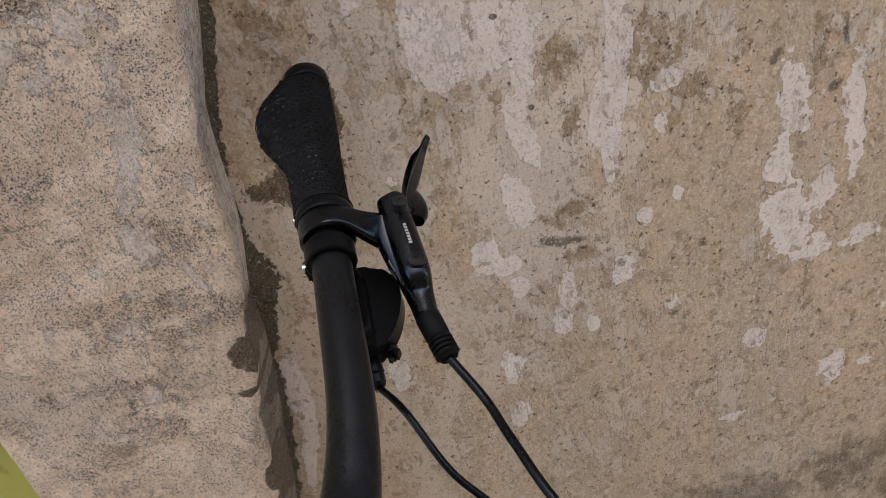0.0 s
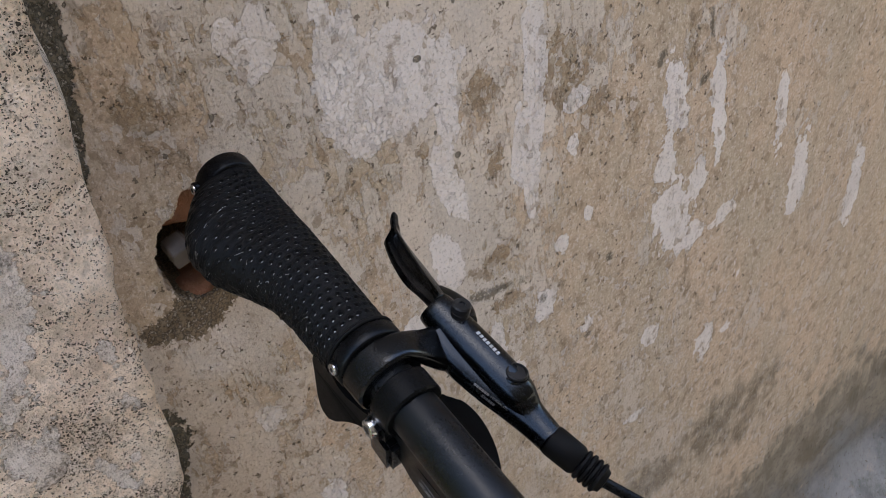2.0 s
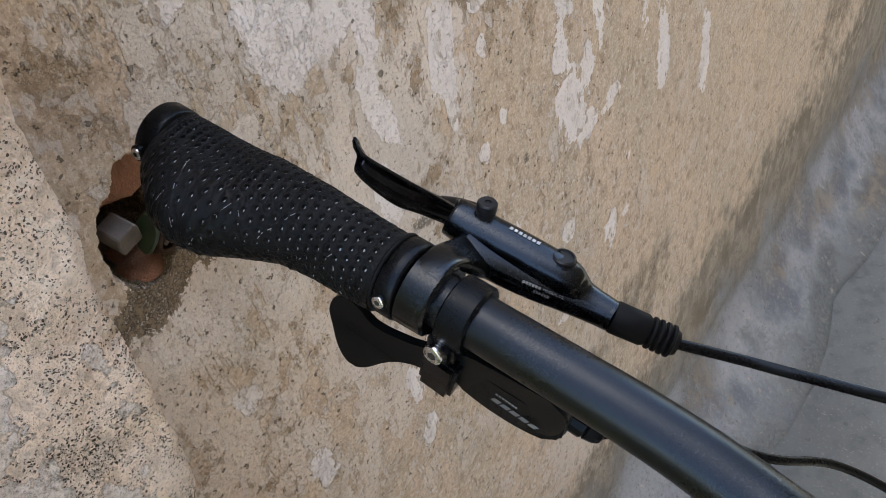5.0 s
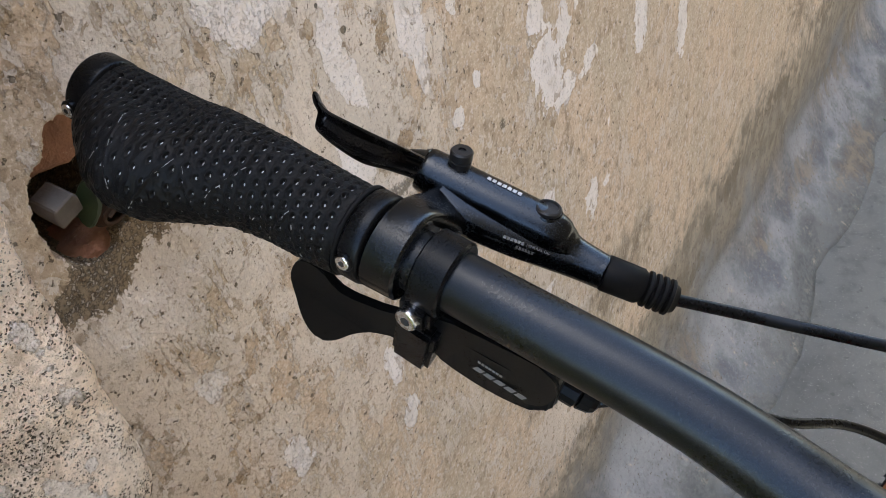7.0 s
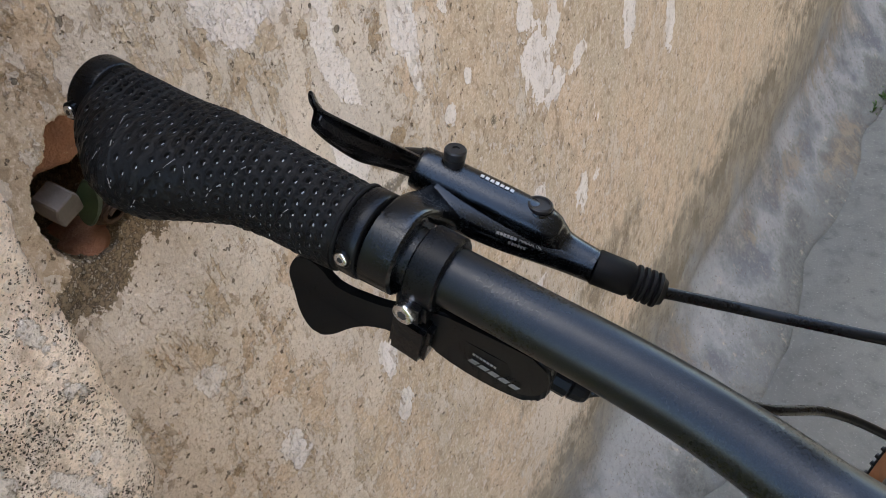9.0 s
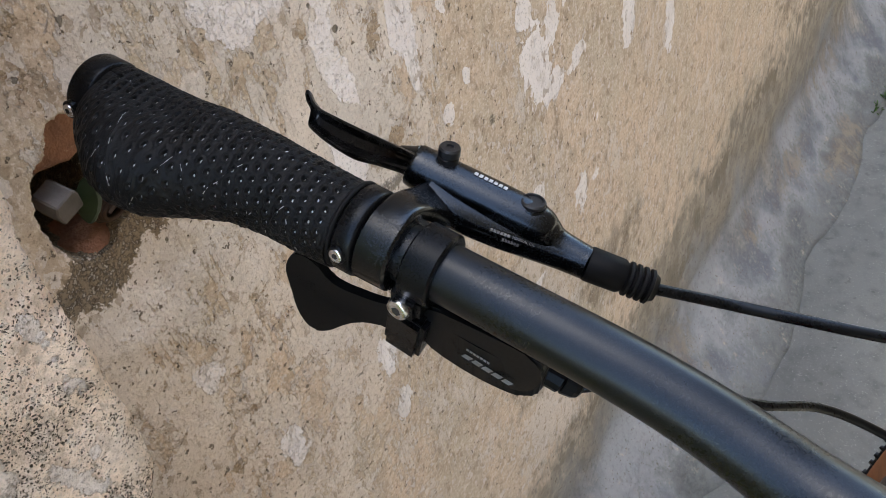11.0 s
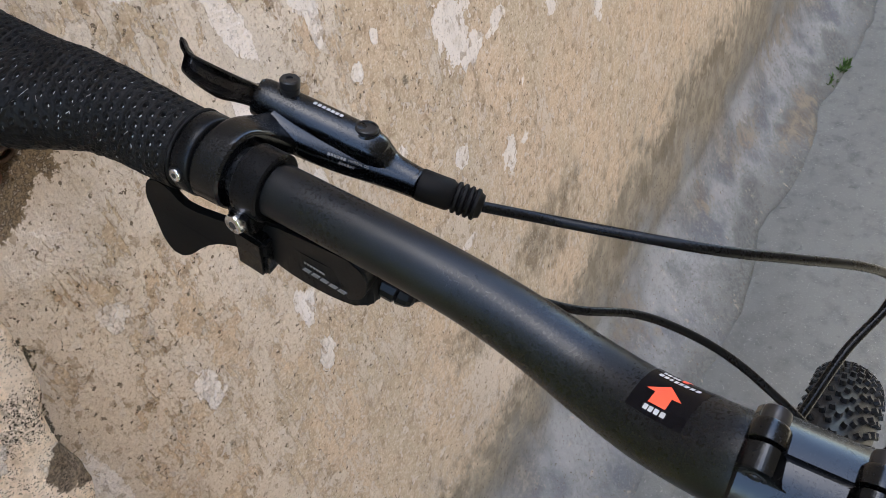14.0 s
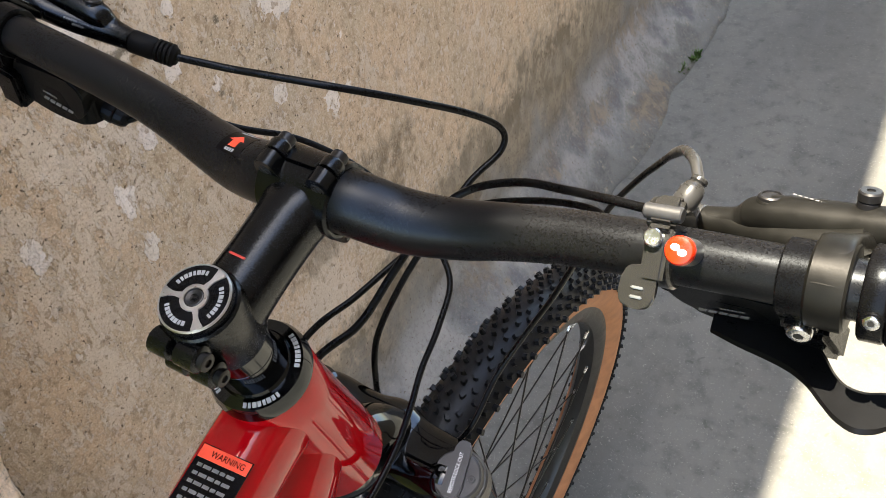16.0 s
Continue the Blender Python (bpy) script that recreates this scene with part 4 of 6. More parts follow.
def grip_radius(s, a):
    """The grip's surface: round at the inside, swelling upwards at its middle, with a palm wing to the rear near its end. a = 0 ahead, 90 degrees up."""
    wing = np.interp(s, [0.060, 0.075, 0.090, 0.105, 0.120, 0.138, 0.152, 0.163, 0.171, 0.178], [0.0026, 0.0034, 0.0038, 0.0060, 0.0120, 0.0206, 0.0226, 0.0194, 0.0136, 0.0084])
    core = np.interp(s, [0.060, 0.075, 0.100, 0.130, 0.160, 0.178], [0.0154, 0.0150, 0.0150, 0.0156, 0.0156, 0.0152])
    upper = np.interp(s, [0.060, 0.080, 0.100, 0.125, 0.140, 0.152, 0.178], [0.0012, 0.0034, 0.0050, 0.0036, 0.0002, -0.0016, -0.0006])
    lower = np.interp(s, [0.060, 0.075, 0.090, 0.110, 0.178], [0.0014, 0.0028, 0.0026, 0.0016, 0.0])
    rear = np.clip(-np.cos(a - GRIP_TURN), 0, 1) ** 1.5
    return core + wing * rear + upper * np.clip(np.sin(a), 0, 1) ** 2 + lower * np.clip(-np.sin(a), 0, 1) ** 2


GRIP_TURN = radians(14)
GRIP_CREASES = ((0.098, 3.50, 0.55, 0.010), (0.116, 3.05, 0.50, -0.012), (0.137, 3.20, 0.70, 0.016), (0.150, 2.70, 0.40, -0.010), (0.160, 3.30, 0.50, 0.010), (0.083, 2.90, 0.45, 0.008), (0.075, 3.10, 0.40, -0.006), (0.106, 2.50, 0.40, 0.014))


def build_grip(m, side):
    n, k = (340, 300) if side > 0 else (120, 110)
    S = np.linspace(0.0605, 0.1775, n)[:, None] * np.ones((1, k))
    A = np.ones((n, 1)) * np.linspace(0, 2 * np.pi, k, endpoint=False)[None, :]
    R = grip_radius(S, A)
    # rows of oval dimples in a staggered pattern, each with a puffed rim
    lane, around = 0.0043, 25
    row, along = S / lane, A / (2 * np.pi) * around
    i = np.round(row)
    ds = (row - i) * lane
    da = along + 0.5 * (i % 2)
    da = (da - np.round(da)) * 2 * np.pi * R / around
    d = np.sqrt((ds * 1.25) ** 2 + (da * 0.85) ** 2)
    keep = (S > 0.063) & (S < 0.1755)
    dimple = np.where(keep, smoothstep(-d, -0.0012, -0.0004) * 0.0011 - smoothstep(-np.abs(d - 0.0015), -0.0008, 0.0) * 0.00032, 0)
    crease = np.zeros_like(S)
    for s0, a0, ln, tilt in GRIP_CREASES:
        crease += np.exp(-((S - s0 - tilt * (A - a0)) / 0.0006) ** 2) * smoothstep(-np.abs(A - a0), -ln, -ln + 0.2) * 0.0005
    wrinkle = (field(S * 40, A * 2, 6, 3, 0.5, 51) - 0.5) * 0.0004 + (field(S * 400, A * 8, 3, 3, 0.6, 52) - 0.5) * 0.0005
    seam = np.exp(-((A - 1.45) / 0.03) ** 2) * 0.0005
    R = R - dimple + crease + wrinkle - seam
    co = np.stack([S, R * np.cos(A), R * np.sin(A)], -1).reshape(-1, 3)
    bm = bmesh.new()
    vs = [bm.verts.new(m @ Vector(c)) for c in co.tolist()]
    for p in range(n - 1):
        for q in range(k):
            r = (q + 1) % k
            bm.faces.new((vs[p * k + q], vs[p * k + r], vs[(p + 1) * k + r], vs[(p + 1) * k + q]))
    bm.faces.new(vs[:k])
    bm.faces.new(vs[-k:])
    grip = part("grip", bm, M_GRIP, BIKE, "black dimpled rubber grip with a palm rest", angle=60)
    rng = random.Random(8)
    # pale specks: glints on the dimples' lit walls painted in, with lodged dust
    specks = bmesh.new()
    for i in range(math.ceil(0.064 / lane), int(0.1755 / lane) + 1):
        for j in range(around):
            s, a = i * lane, 2 * math.pi * (j - 0.5 * (i % 2)) / around
            r = float(grip_radius(np.array(s), np.array(a))) - 0.00062
            ds_r = float(grip_radius(np.array(s + 0.001), np.array(a)) - grip_radius(np.array(s - 0.001), np.array(a))) / 0.002
            da_r = float(grip_radius(np.array(s), np.array(a + 0.02)) - grip_radius(np.array(s), np.array(a - 0.02))) / 0.04
            up_r = Vector((0, math.cos(a), math.sin(a)))
            tan = (Vector((0, -math.sin(a), math.cos(a))) * r + up_r * da_r).normalized()
            fore = (Vector((1, 0, 0)) + up_r * ds_r).normalized()
            k1, k2 = 0.00020 + 0.00016 * rng.random(), 0.00040 + 0.00045 * rng.random()
            c = Vector((s, 0, 0)) + up_r * r + tan * (0.0002 + 0.0004 * rng.random()) - fore * 0.0003 * rng.random()
            tip = rng.random() * 0.8 - 0.4
            fore, tan = fore * math.cos(tip) + tan * math.sin(tip), tan * math.cos(tip) - fore * math.sin(tip)
            specks.faces.new([specks.verts.new(m @ (c + fore * k1 * math.cos(q) + tan * k2 * math.sin(q))) for q in (math.pi * e / 4 for e in range(8))])
    tagged(part("dimple_glint_dust", specks, M_GLINT_DUST, grip, smooth=False), kind="stuff")
    for s0, a0, ln, tilt in GRIP_CREASES:
        pts = []
        for e in range(9):
            a = a0 + ln * (e / 4 - 1)
            s = s0 + tilt * (a - a0) + 0.00035 * math.sin(e * 2.1 + s0 * 300)
            r = float(grip_radius(np.array(s), np.array(a))) + 0.00012
            pts.append(m @ Vector((s, r * math.cos(a), r * math.sin(a))))
        part("scuff", sweep(pts, 0.00020, 5, 3), M_SCUFF, grip)
    ring(m, 0.0500, 0.0588, 0.0172, grip, M_COLLAR, "inner_collar", 0.0012, label="satin black lock collar")
    ring(m, 0.0588, 0.0610, 0.0174, grip, M_RUBBER, "collar_lip", 0.0008)
    ring(m, 0.1777, 0.1895, 0.0158, grip, M_COLLAR, "end_collar", 0.0016, 0.004)
    for s, tilt in ((0.0548, 0.22), (0.1850, 0.22)):
        r = Vector((0, -0.976, tilt))
        part("bolt_boss", lathe([(0.012, 0.0038), (0.0174, 0.0038), (0.0178, 0.0034)], m @ axis_frame((s, 0, 0), r, (1, 0, 0)), 24), M_COLLAR, grip)
        bolt(Vector((s, 0, 0)) + r * 0.0186, r, 0.0029, 0.004, grip, M_STEEL, m)
    return grip


build_grip(LEFT @ SET, 1)
build_grip(RIGHT @ SET @ Matrix.Translation((-0.0030, 0, 0)), -1)


def build_brake(m, side):
    """Hydraulic lever: clamp band and arch, reservoir, tapering neck, hose boot, and the blade."""
    shell = M_GLOSS if side > 0 else M_DUSTED
    # clamp band, and the arm that sweeps ahead and down from it to the body
    band = lathe([(0.0360, 0.0111), (0.0360, 0.0152), (0.0370, 0.0162), (0.0488, 0.0165), (0.0497, 0.0154), (0.0497, 0.0111)], m @ SET, 48)
    outer = curve_points([(0.0490, -0.0135, 0.0086), (0.0490, -0.0075, 0.0129), (0.0490, 0.001, 0.0147), (0.0492, 0.009, 0.0130), (0.0490, 0.016, 0.0092), (0.0488, 0.023, 0.0042), (0.0486, 0.0300, 0.0002), (0.0490, 0.0360, -0.0030)], 5)
    inner = curve_points([(0.0366, -0.0135, 0.0084), (0.0366, -0.0075, 0.0127), (0.0365, 0.001, 0.0144), (0.0360, 0.009, 0.0122), (0.0343, 0.016, 0.0066), (0.0320, 0.023, -0.0022), (0.0295, 0.0300, -0.0108), (0.0240, 0.0370, -0.0150)], 5)
    deep = [q.x for q in curve_points([(d, 0, 0) for d in (0.0008, 0.0010, 0.0014, 0.0026, 0.0034, 0.0040, 0.0046, 0.0050)], 5)]
    rings = []
    for i, (a, b) in enumerate(zip(outer, inner)):
        fwd = (outer[min(i + 1, len(outer) - 1)] + inner[min(i + 1, len(inner) - 1)] - outer[max(i - 1, 0)] - inner[max(i - 1, 0)]).normalized()
        half = (a - b) / 2
        up = half.cross(fwd).normalized()
        up = up if up.z > 0 else -up
        mid = (a + b) / 2 - up * deep[i] * 0.92
        rings.append([mid + half * x + up * y for x, y in oval(1.0, deep[i], 4.0, 28)])
    arm = bridge(bmesh.new(), [[Vector((p.x, p.y, p.z)) for p in r] for r in rings])
    body = part("brake_lever", joined(band, moved(arm, m)), shell, BIKE, "gloss black hydraulic brake lever with hose" if side > 0 else "black hydraulic brake lever filmed with dust")
    tank = loft([((0.0578, 0.0386, -0.0048), 0.0078, 0.0078, 2.0), ((0.0572, 0.0386, -0.0049), 0.0088, 0.0088, 2.0), ((0.046, 0.0395, -0.0064), 0.0090, 0.0090, 2.1), ((0.028, 0.0412, -0.0086), 0.0090, 0.0090, 2.2),
                 ((0.012, 0.0427, -0.0106), 0.0088, 0.0089, 2.2), ((0.0045, 0.0433, -0.0120), 0.0083, 0.0086, 2.2), ((0.0010, 0.0435, -0.0140), 0.0076, 0.0074, 2.1),
                 ((-0.0045, 0.0434, -0.0168), 0.0069, 0.0064, 2.0), ((-0.0180, 0.0435, -0.0192), 0.0066, 0.0066, 2.0)], 6, 32)
    neck = loft([((0.0480, 0.0325, -0.0070), 0.0058, 0.0064, 2.4), ((0.036, 0.0318, -0.0108), 0.0070, 0.0070, 2.4), ((0.018, 0.0350, -0.0148), 0.0066, 0.0068, 2.2), ((0.004, 0.0388, -0.0174), 0.0063, 0.0066, 2.1),
                 ((-0.008, 0.0418, -0.0187), 0.0065, 0.0066, 2.0), ((-0.0181, 0.0435, -0.0192), 0.0067, 0.0067, 2.0)], 5, 28)
    part("reservoir", joined(moved(tank, m), moved(neck, m)), shell, body, "smooth black reservoir")
    boot = [(0.0, 0.0066), (0.0010, 0.0071), (0.014, 0.0069)]
    for i in range(4):
        s = 0.0165 + i * 0.0028
        boot += [(s - 0.0007, 0.0058), (s, 0.0070), (s + 0.0012, 0.0070), (s + 0.0019, 0.0058)]
    boot += [(0.0285, 0.0050), (0.0290, 0.0026)]
    boot_m = m @ axis_frame((-0.0182, 0.0435, -0.0192), (-0.0275, 0.0066, -0.0043))
    part("hose_boot", lathe(boot, boot_m, 32), M_RUBBER if side > 0 else M_SLEEVE, body, "ribbed black rubber hose boot" if side > 0 else "ribbed hose boot grey with dust")
    # bleed screw and filler plug
    part("bleed_screw", lathe([(-0.006, 0.0042), (0.0030, 0.0042), (0.0034, 0.0036), (0.0038, 0.0044), (0.0068, 0.0044), (0.0075, 0.0038), (0.0075, 0.0016), (0.0068, 0.0015)], m @ axis_frame((0.0452, 0.0425, 0.0008), (0.05, 0.22, 1), (1, 0, 0)), 28), M_BLACKBOLT, body)
    part("plug_boss", lathe([(-0.012, 0.0066), (-0.0006, 0.0062), (0.0002, 0.0056), (0.0002, 0.0006)], m @ axis_frame((0.0088, 0.0455, -0.0038), (0.05, 0.25, 1), (1, 0, 0)), 28), shell, body)
    part("filler_plug", lathe([(-0.004, 0.0052), (0.0012, 0.0052), (0.0018, 0.0046), (0.0018, 0.0040), (0.0011, 0.0038), (0.0011, 0.0008)], m @ axis_frame((0.0088, 0.0457, -0.0036), (0.05, 0.25, 1), (1, 0, 0)), 28), M_BLACKBOLT, body)
    # the blade: a hollow channel between a front and a rear edge, drawn in to a neck with a small ball
    front = curve_points([(0.0530, 0.0455, -0.0090), (0.0640, 0.0475, -0.0108), (0.0800, 0.0512, -0.0152), (0.0960, 0.0556, -0.0210), (0.1120, 0.0605, -0.0270), (0.1240, 0.0640, -0.0312), (0.1296, 0.0660, -0.0326), (0.1335, 0.0680, -0.0325), (0.1372, 0.0708, -0.0312), (0.1388, 0.0706, -0.0316)], 6)
    back = curve_points([(0.0530, 0.0410, -0.0170), (0.0640, 0.0430, -0.0195), (0.0800, 0.0447, -0.0248), (0.0940, 0.0462, -0.0305), (0.1100, 0.0500, -0.0342), (0.1230, 0.0545, -0.0368), (0.1285, 0.0575, -0.0372), (0.1312, 0.0634, -0.0350), (0.1358, 0.0664, -0.0338), (0.1382, 0.0688, -0.0326)], 6)
    rings = []
    for i, (a, b) in enumerate(zip(front, back)):
        j0, j1 = max(i - 1, 0), min(i + 1, len(front) - 1)
        run = (front[j1] + back[j1] - front[j0] - back[j0]).normalized()
        half = (a - b) / 2
        out = run.cross(half).normalized()
        out = out if out.y > 0 else -out  # away from the rider
        w, mid = half.length, (a + b) / 2
        t = i / (len(front) - 1)
        hollow = min(0.9 * w, 0.0070) * min(1.0, 6 * t + 0.3, 5 * (1 - t) + 0.15)
        skin = 0.0014 + 0.0014 * t ** 4
        e = half / w
        prof = [(w, 0), (w, skin * 0.9), (w * 0.82, hollow * 0.75 + skin), (w * 0.4, hollow + skin), (-w * 0.4, hollow + skin), (-w * 0.82, hollow * 0.75 + skin), (-w, skin * 0.9), (-w, 0),
                (-w + skin * 0.8, -0.0002), (-w * 0.74, hollow * 0.55), (-w * 0.3, hollow), (w * 0.3, hollow), (w * 0.74, hollow * 0.55), (w - skin * 0.8, -0.0002)]
        rings.append([mid + e * x + out * y for x, y in prof])
    blade = bridge(bmesh.new(), rings)
    part("lever_blade", moved(blade, m), M_BLADE, body, "satin black lever blade with a hooked end", angle=32)
    part("lever_bracket", moved(loft([((0.0480, 0.0500, -0.0150), 0.0050, 0.0040, 2.6), ((0.0560, 0.0530, -0.0170), 0.0056, 0.0050, 2.6), ((0.0660, 0.0530, -0.0190), 0.0050, 0.0046, 2.6), ((0.0740, 0.0525, -0.0205), 0.0034, 0.0036, 2.4)], 4, 20), m), shell, body)
    part("pivot", lathe([(-0.008, 0.0040), (-0.0065, 0.0055), (0.0065, 0.0055), (0.008, 0.0040)], m @ axis_frame((0.0560, 0.0440, -0.0165), (0, 0.1, 1), (1, 0, 0)), 24), M_GLOSS, body)
    return body


RIGHT_BRAKE = RIGHT @ Matrix.Translation((-0.0068, 0, 0)) @ Matrix.Rotation(radians(-4.5), 4, "X")
BRAKE_L, BRAKE_R = build_brake(LEFT, 1), build_brake(RIGHT_BRAKE, -1)


def build_shifter(m, side):
    """Trigger shifter under the bar: clamp band, bracket, pod, thumb paddle and cable adjuster."""
    under = m if side > 0 else m @ Matrix.Rotation(radians(5), 4, "X")
    band = lathe([(0.0195, 0.0111), (0.0195, 0.0137), (0.0203, 0.0146), (0.0312, 0.0146), (0.0320, 0.0137), (0.0320, 0.0111)], m @ SET, 48)
    lug = block((0.0125, 0.0115, 0.0125), m @ pose(0.0275, -0.0115, -0.0115), 0.002)
    drop = block((0.0165, 0.0150, 0.0300), under @ pose(0.0300, -0.0065, -0.0375, 4, -8, 0), 0.002)
    sh = part("gear_shifter", joined(band, lug, drop), M_COLLAR, BIKE, "black trigger gear shifter clamped under the bar")
    shape = smooth_outline([(0.0236, -0.0185), (0.012, -0.0150), (-0.006, -0.0130), (-0.021, -0.0130), (-0.0265, -0.0200), (-0.0240, -0.0345), (-0.0180, -0.0420), (-0.0080, -0.0460), (0.0073, -0.0465), (0.0240, -0.0445)], 4)
    pod = prism(shape, 0.022, 0.0035, 3)
    moved(pod, Matrix(((1, 0, 0, 0), (0, 0, 1, 0.002), (0, 1, 0, 0), (0, 0, 0, 1))))
    for v in pod.verts:  # the rear face leans inwards at its foot
        if v.co.y < 0.004:
            v.co.y += 0.06 * (-0.024 - v.co.z) if v.co.z < -0.024 else 0.0
    drum = prism(smooth_outline([(0.0260, -0.0060), (0.0000, -0.0090), (-0.0225, -0.0060), (-0.0250, 0.0040), (-0.0190, 0.0170), (-0.0060, 0.0260), (0.0080, 0.0305), (0.0200, 0.0310), (0.0310, 0.0270), (0.0370, 0.0170), (0.0350, 0.0040)], 4), 0.013, 0.0030, 3)
    moved(drum, Matrix.Translation((0, 0, -0.0405)))
    for v in drum.verts:  # its lid rises towards the bar
        if v.co.z > -0.0405:
            v.co.z += 0.30 * max(0.0, 0.022 - v.co.y)
    nub = block((0.010, 0.008, 0.012), pose(-0.0195, 0.0195, -0.0440, 0, 0, 28), 0.003)
    pod = joined(pod, drum, nub)
    part("pod", moved(pod, under), M_PLASTIC, sh, "moulded black shifter housing")
    # the thumb paddle
    pad = smooth_outline([(0.0835, -0.0280), (0.0852, -0.0400), (0.0802, -0.0560), (0.0722, -0.0628), (0.0640, -0.0590), (0.0535, -0.0480), (0.0412, -0.0440), (0.0320, -0.0450), (0.0300, -0.0280),
                          (0.0442, -0.0275), (0.0540, -0.0262), (0.0630, -0.0255), (0.0690, -0.0190), (0.0780, -0.0190)], 8)
    paddle = prism(pad, 0.0036, 0.0012, 2)
    moved(paddle, Matrix(((1, 0, 0, 0), (0, 0, 1, 0), (0, 1, 0, 0), (0, 0, 0, 1))))
    for v in paddle.verts:
        s = v.co.x
        v.co.y += -0.0125 - 0.25 * max(0.0, -0.045 - v.co.z) * (1 if s > 0.05 else 0.3) + 0.006 * max(0.0, (0.055 - s) / 0.025)
    if side < 0:  # pressed in: it lies flat behind the pod
        rings = []
        for (lx, ly, _a), (ux, uy, _b) in zip(curve_points([(-0.0095, -0.0122, 0), (0.0033, -0.0159, 0), (0.0154, -0.0186, 0), (0.0250, -0.0215, 0), (0.0325, -0.0258, 0), (0.0390, -0.0315, 0), (0.0450, -0.0362, 0), (0.0520, -0.0387, 0), (0.0590, -0.0365, 0), (0.0645, -0.0310, 0)], 4),
                                      curve_points([(-0.0100, -0.0020, 0), (0.0033, -0.0010, 0), (0.0154, -0.0020, 0), (0.0255, -0.0045, 0), (0.0340, -0.0098, 0), (0.0400, -0.0172, 0), (0.0455, -0.0212, 0), (0.0520, -0.0220, 0), (0.0585, -0.0202, 0), (0.0640, -0.0225, 0)], 4)):
            ly, uy = ly * 1.10, uy * 1.10
            mx, my = lx * 0.9 + ux * 0.1, ly * 0.9 + uy * 0.1
            nx, ny = lx * 0.1 + ux * 0.9, ly * 0.1 + uy * 0.9
            ring_pts = [(lx, ly, -0.0428), (mx, my, -0.0410), (nx, ny, -0.0396), (ux, uy, -0.0414), (nx, ny, -0.0440), (mx, my, -0.0448)]
            rings.append([Vector((x, y, z + 0.38 * max(0.0, -0.012 - y))) for x, y, z in ring_pts])  # it rises towards the rider
        paddle = bridge(bmesh.new(), rings)
    part("thumb_lever", moved(paddle, m), M_PLASTIC, sh, "broad satin black thumb paddle")
    rear = loft([((0.030, 0.006, -0.030), 0.004, 0.005, 3.0), ((0.050, 0.004, -0.033), 0.003, 0.006, 3.0), ((0.066, 0.000, -0.030), 0.003, 0.005, 3.0), ((0.074, -0.003, -0.026), 0.002, 0.004, 3.0)], 4, 20)
    part("release_lever", moved(rear, under), M_PLASTIC, sh)
    # cable adjuster
    part("cable_adjuster", lathe([(0.0, 0.0035), (0.001, 0.0058), (0.009, 0.0060), (0.010, 0.0048), (0.0105, 0.0056), (0.0150, 0.0050), (0.0170, 0.0040), (0.018, 0.0022)], m @ axis_frame((-0.0215, 0.0060, -0.0420), (-0.0165, 0.002, -0.0040)), 12), M_PLASTIC, sh, smooth=False)
    at, d = Vector((0.0287, -0.0196, -0.0110)), Vector((0.05, -1.0, 0.12))
    bolt(at, d, 0.0046, 0.006, sh, M_STEEL, m, "clamp_bolt")
    return sh


RIGHT_SHIFT = RIGHT @ Matrix.Translation((0.000, -0.001, -0.002)) @ Matrix.Rotation(radians(17), 4, "X") @ Matrix.Translation((0, 0.001, 0.002))
SHIFT_L, SHIFT_R = build_shifter(LEFT, 1), build_shifter(RIGHT_SHIFT, -1)


# ---- stem, steerer and headset ----
TOP = Vector((0.3905, 0.168, 0.996))                # middle of the top cap
STEM_BACK = TOP - STEER * 0.021
BACKWARD = (STEM_BACK - CLAMP).normalized()
STEM_UP = ACROSS.cross(-BACKWARD).normalized()
STEM = Matrix(((ACROSS.x, -BACKWARD.x, STEM_UP.x, CLAMP.x), (ACROSS.y, -BACKWARD.y, STEM_UP.y, CLAMP.y), (ACROSS.z, -BACKWARD.z, STEM_UP.z, CLAMP.z), (0, 0, 0, 1)))


def half_shell(y0, y1, width, r_in, r_out, seg=18):
    """Part of a clamp round the bar, seen along its width: angles from y0 to y1 degrees."""
    rings = []
    for x, k in ((-width, 0.0012), (-width + 0.0012, 0.0), (width - 0.0012, 0.0), (width, 0.0012)):
        ring_pts = []
        for i in range(seg + 1):
            a = radians(y0 + (y1 - y0) * i / seg)
            ring_pts.append((x, math.cos(a) * (r_out - k), math.sin(a) * (r_out - k)))
        for i in range(seg, -1, -1):
            a = radians(y0 + (y1 - y0) * i / seg)
            ring_pts.append((x, math.cos(a) * r_in, math.sin(a) * r_in))
        rings.append(ring_pts)
    return bridge(bmesh.new(), rings)


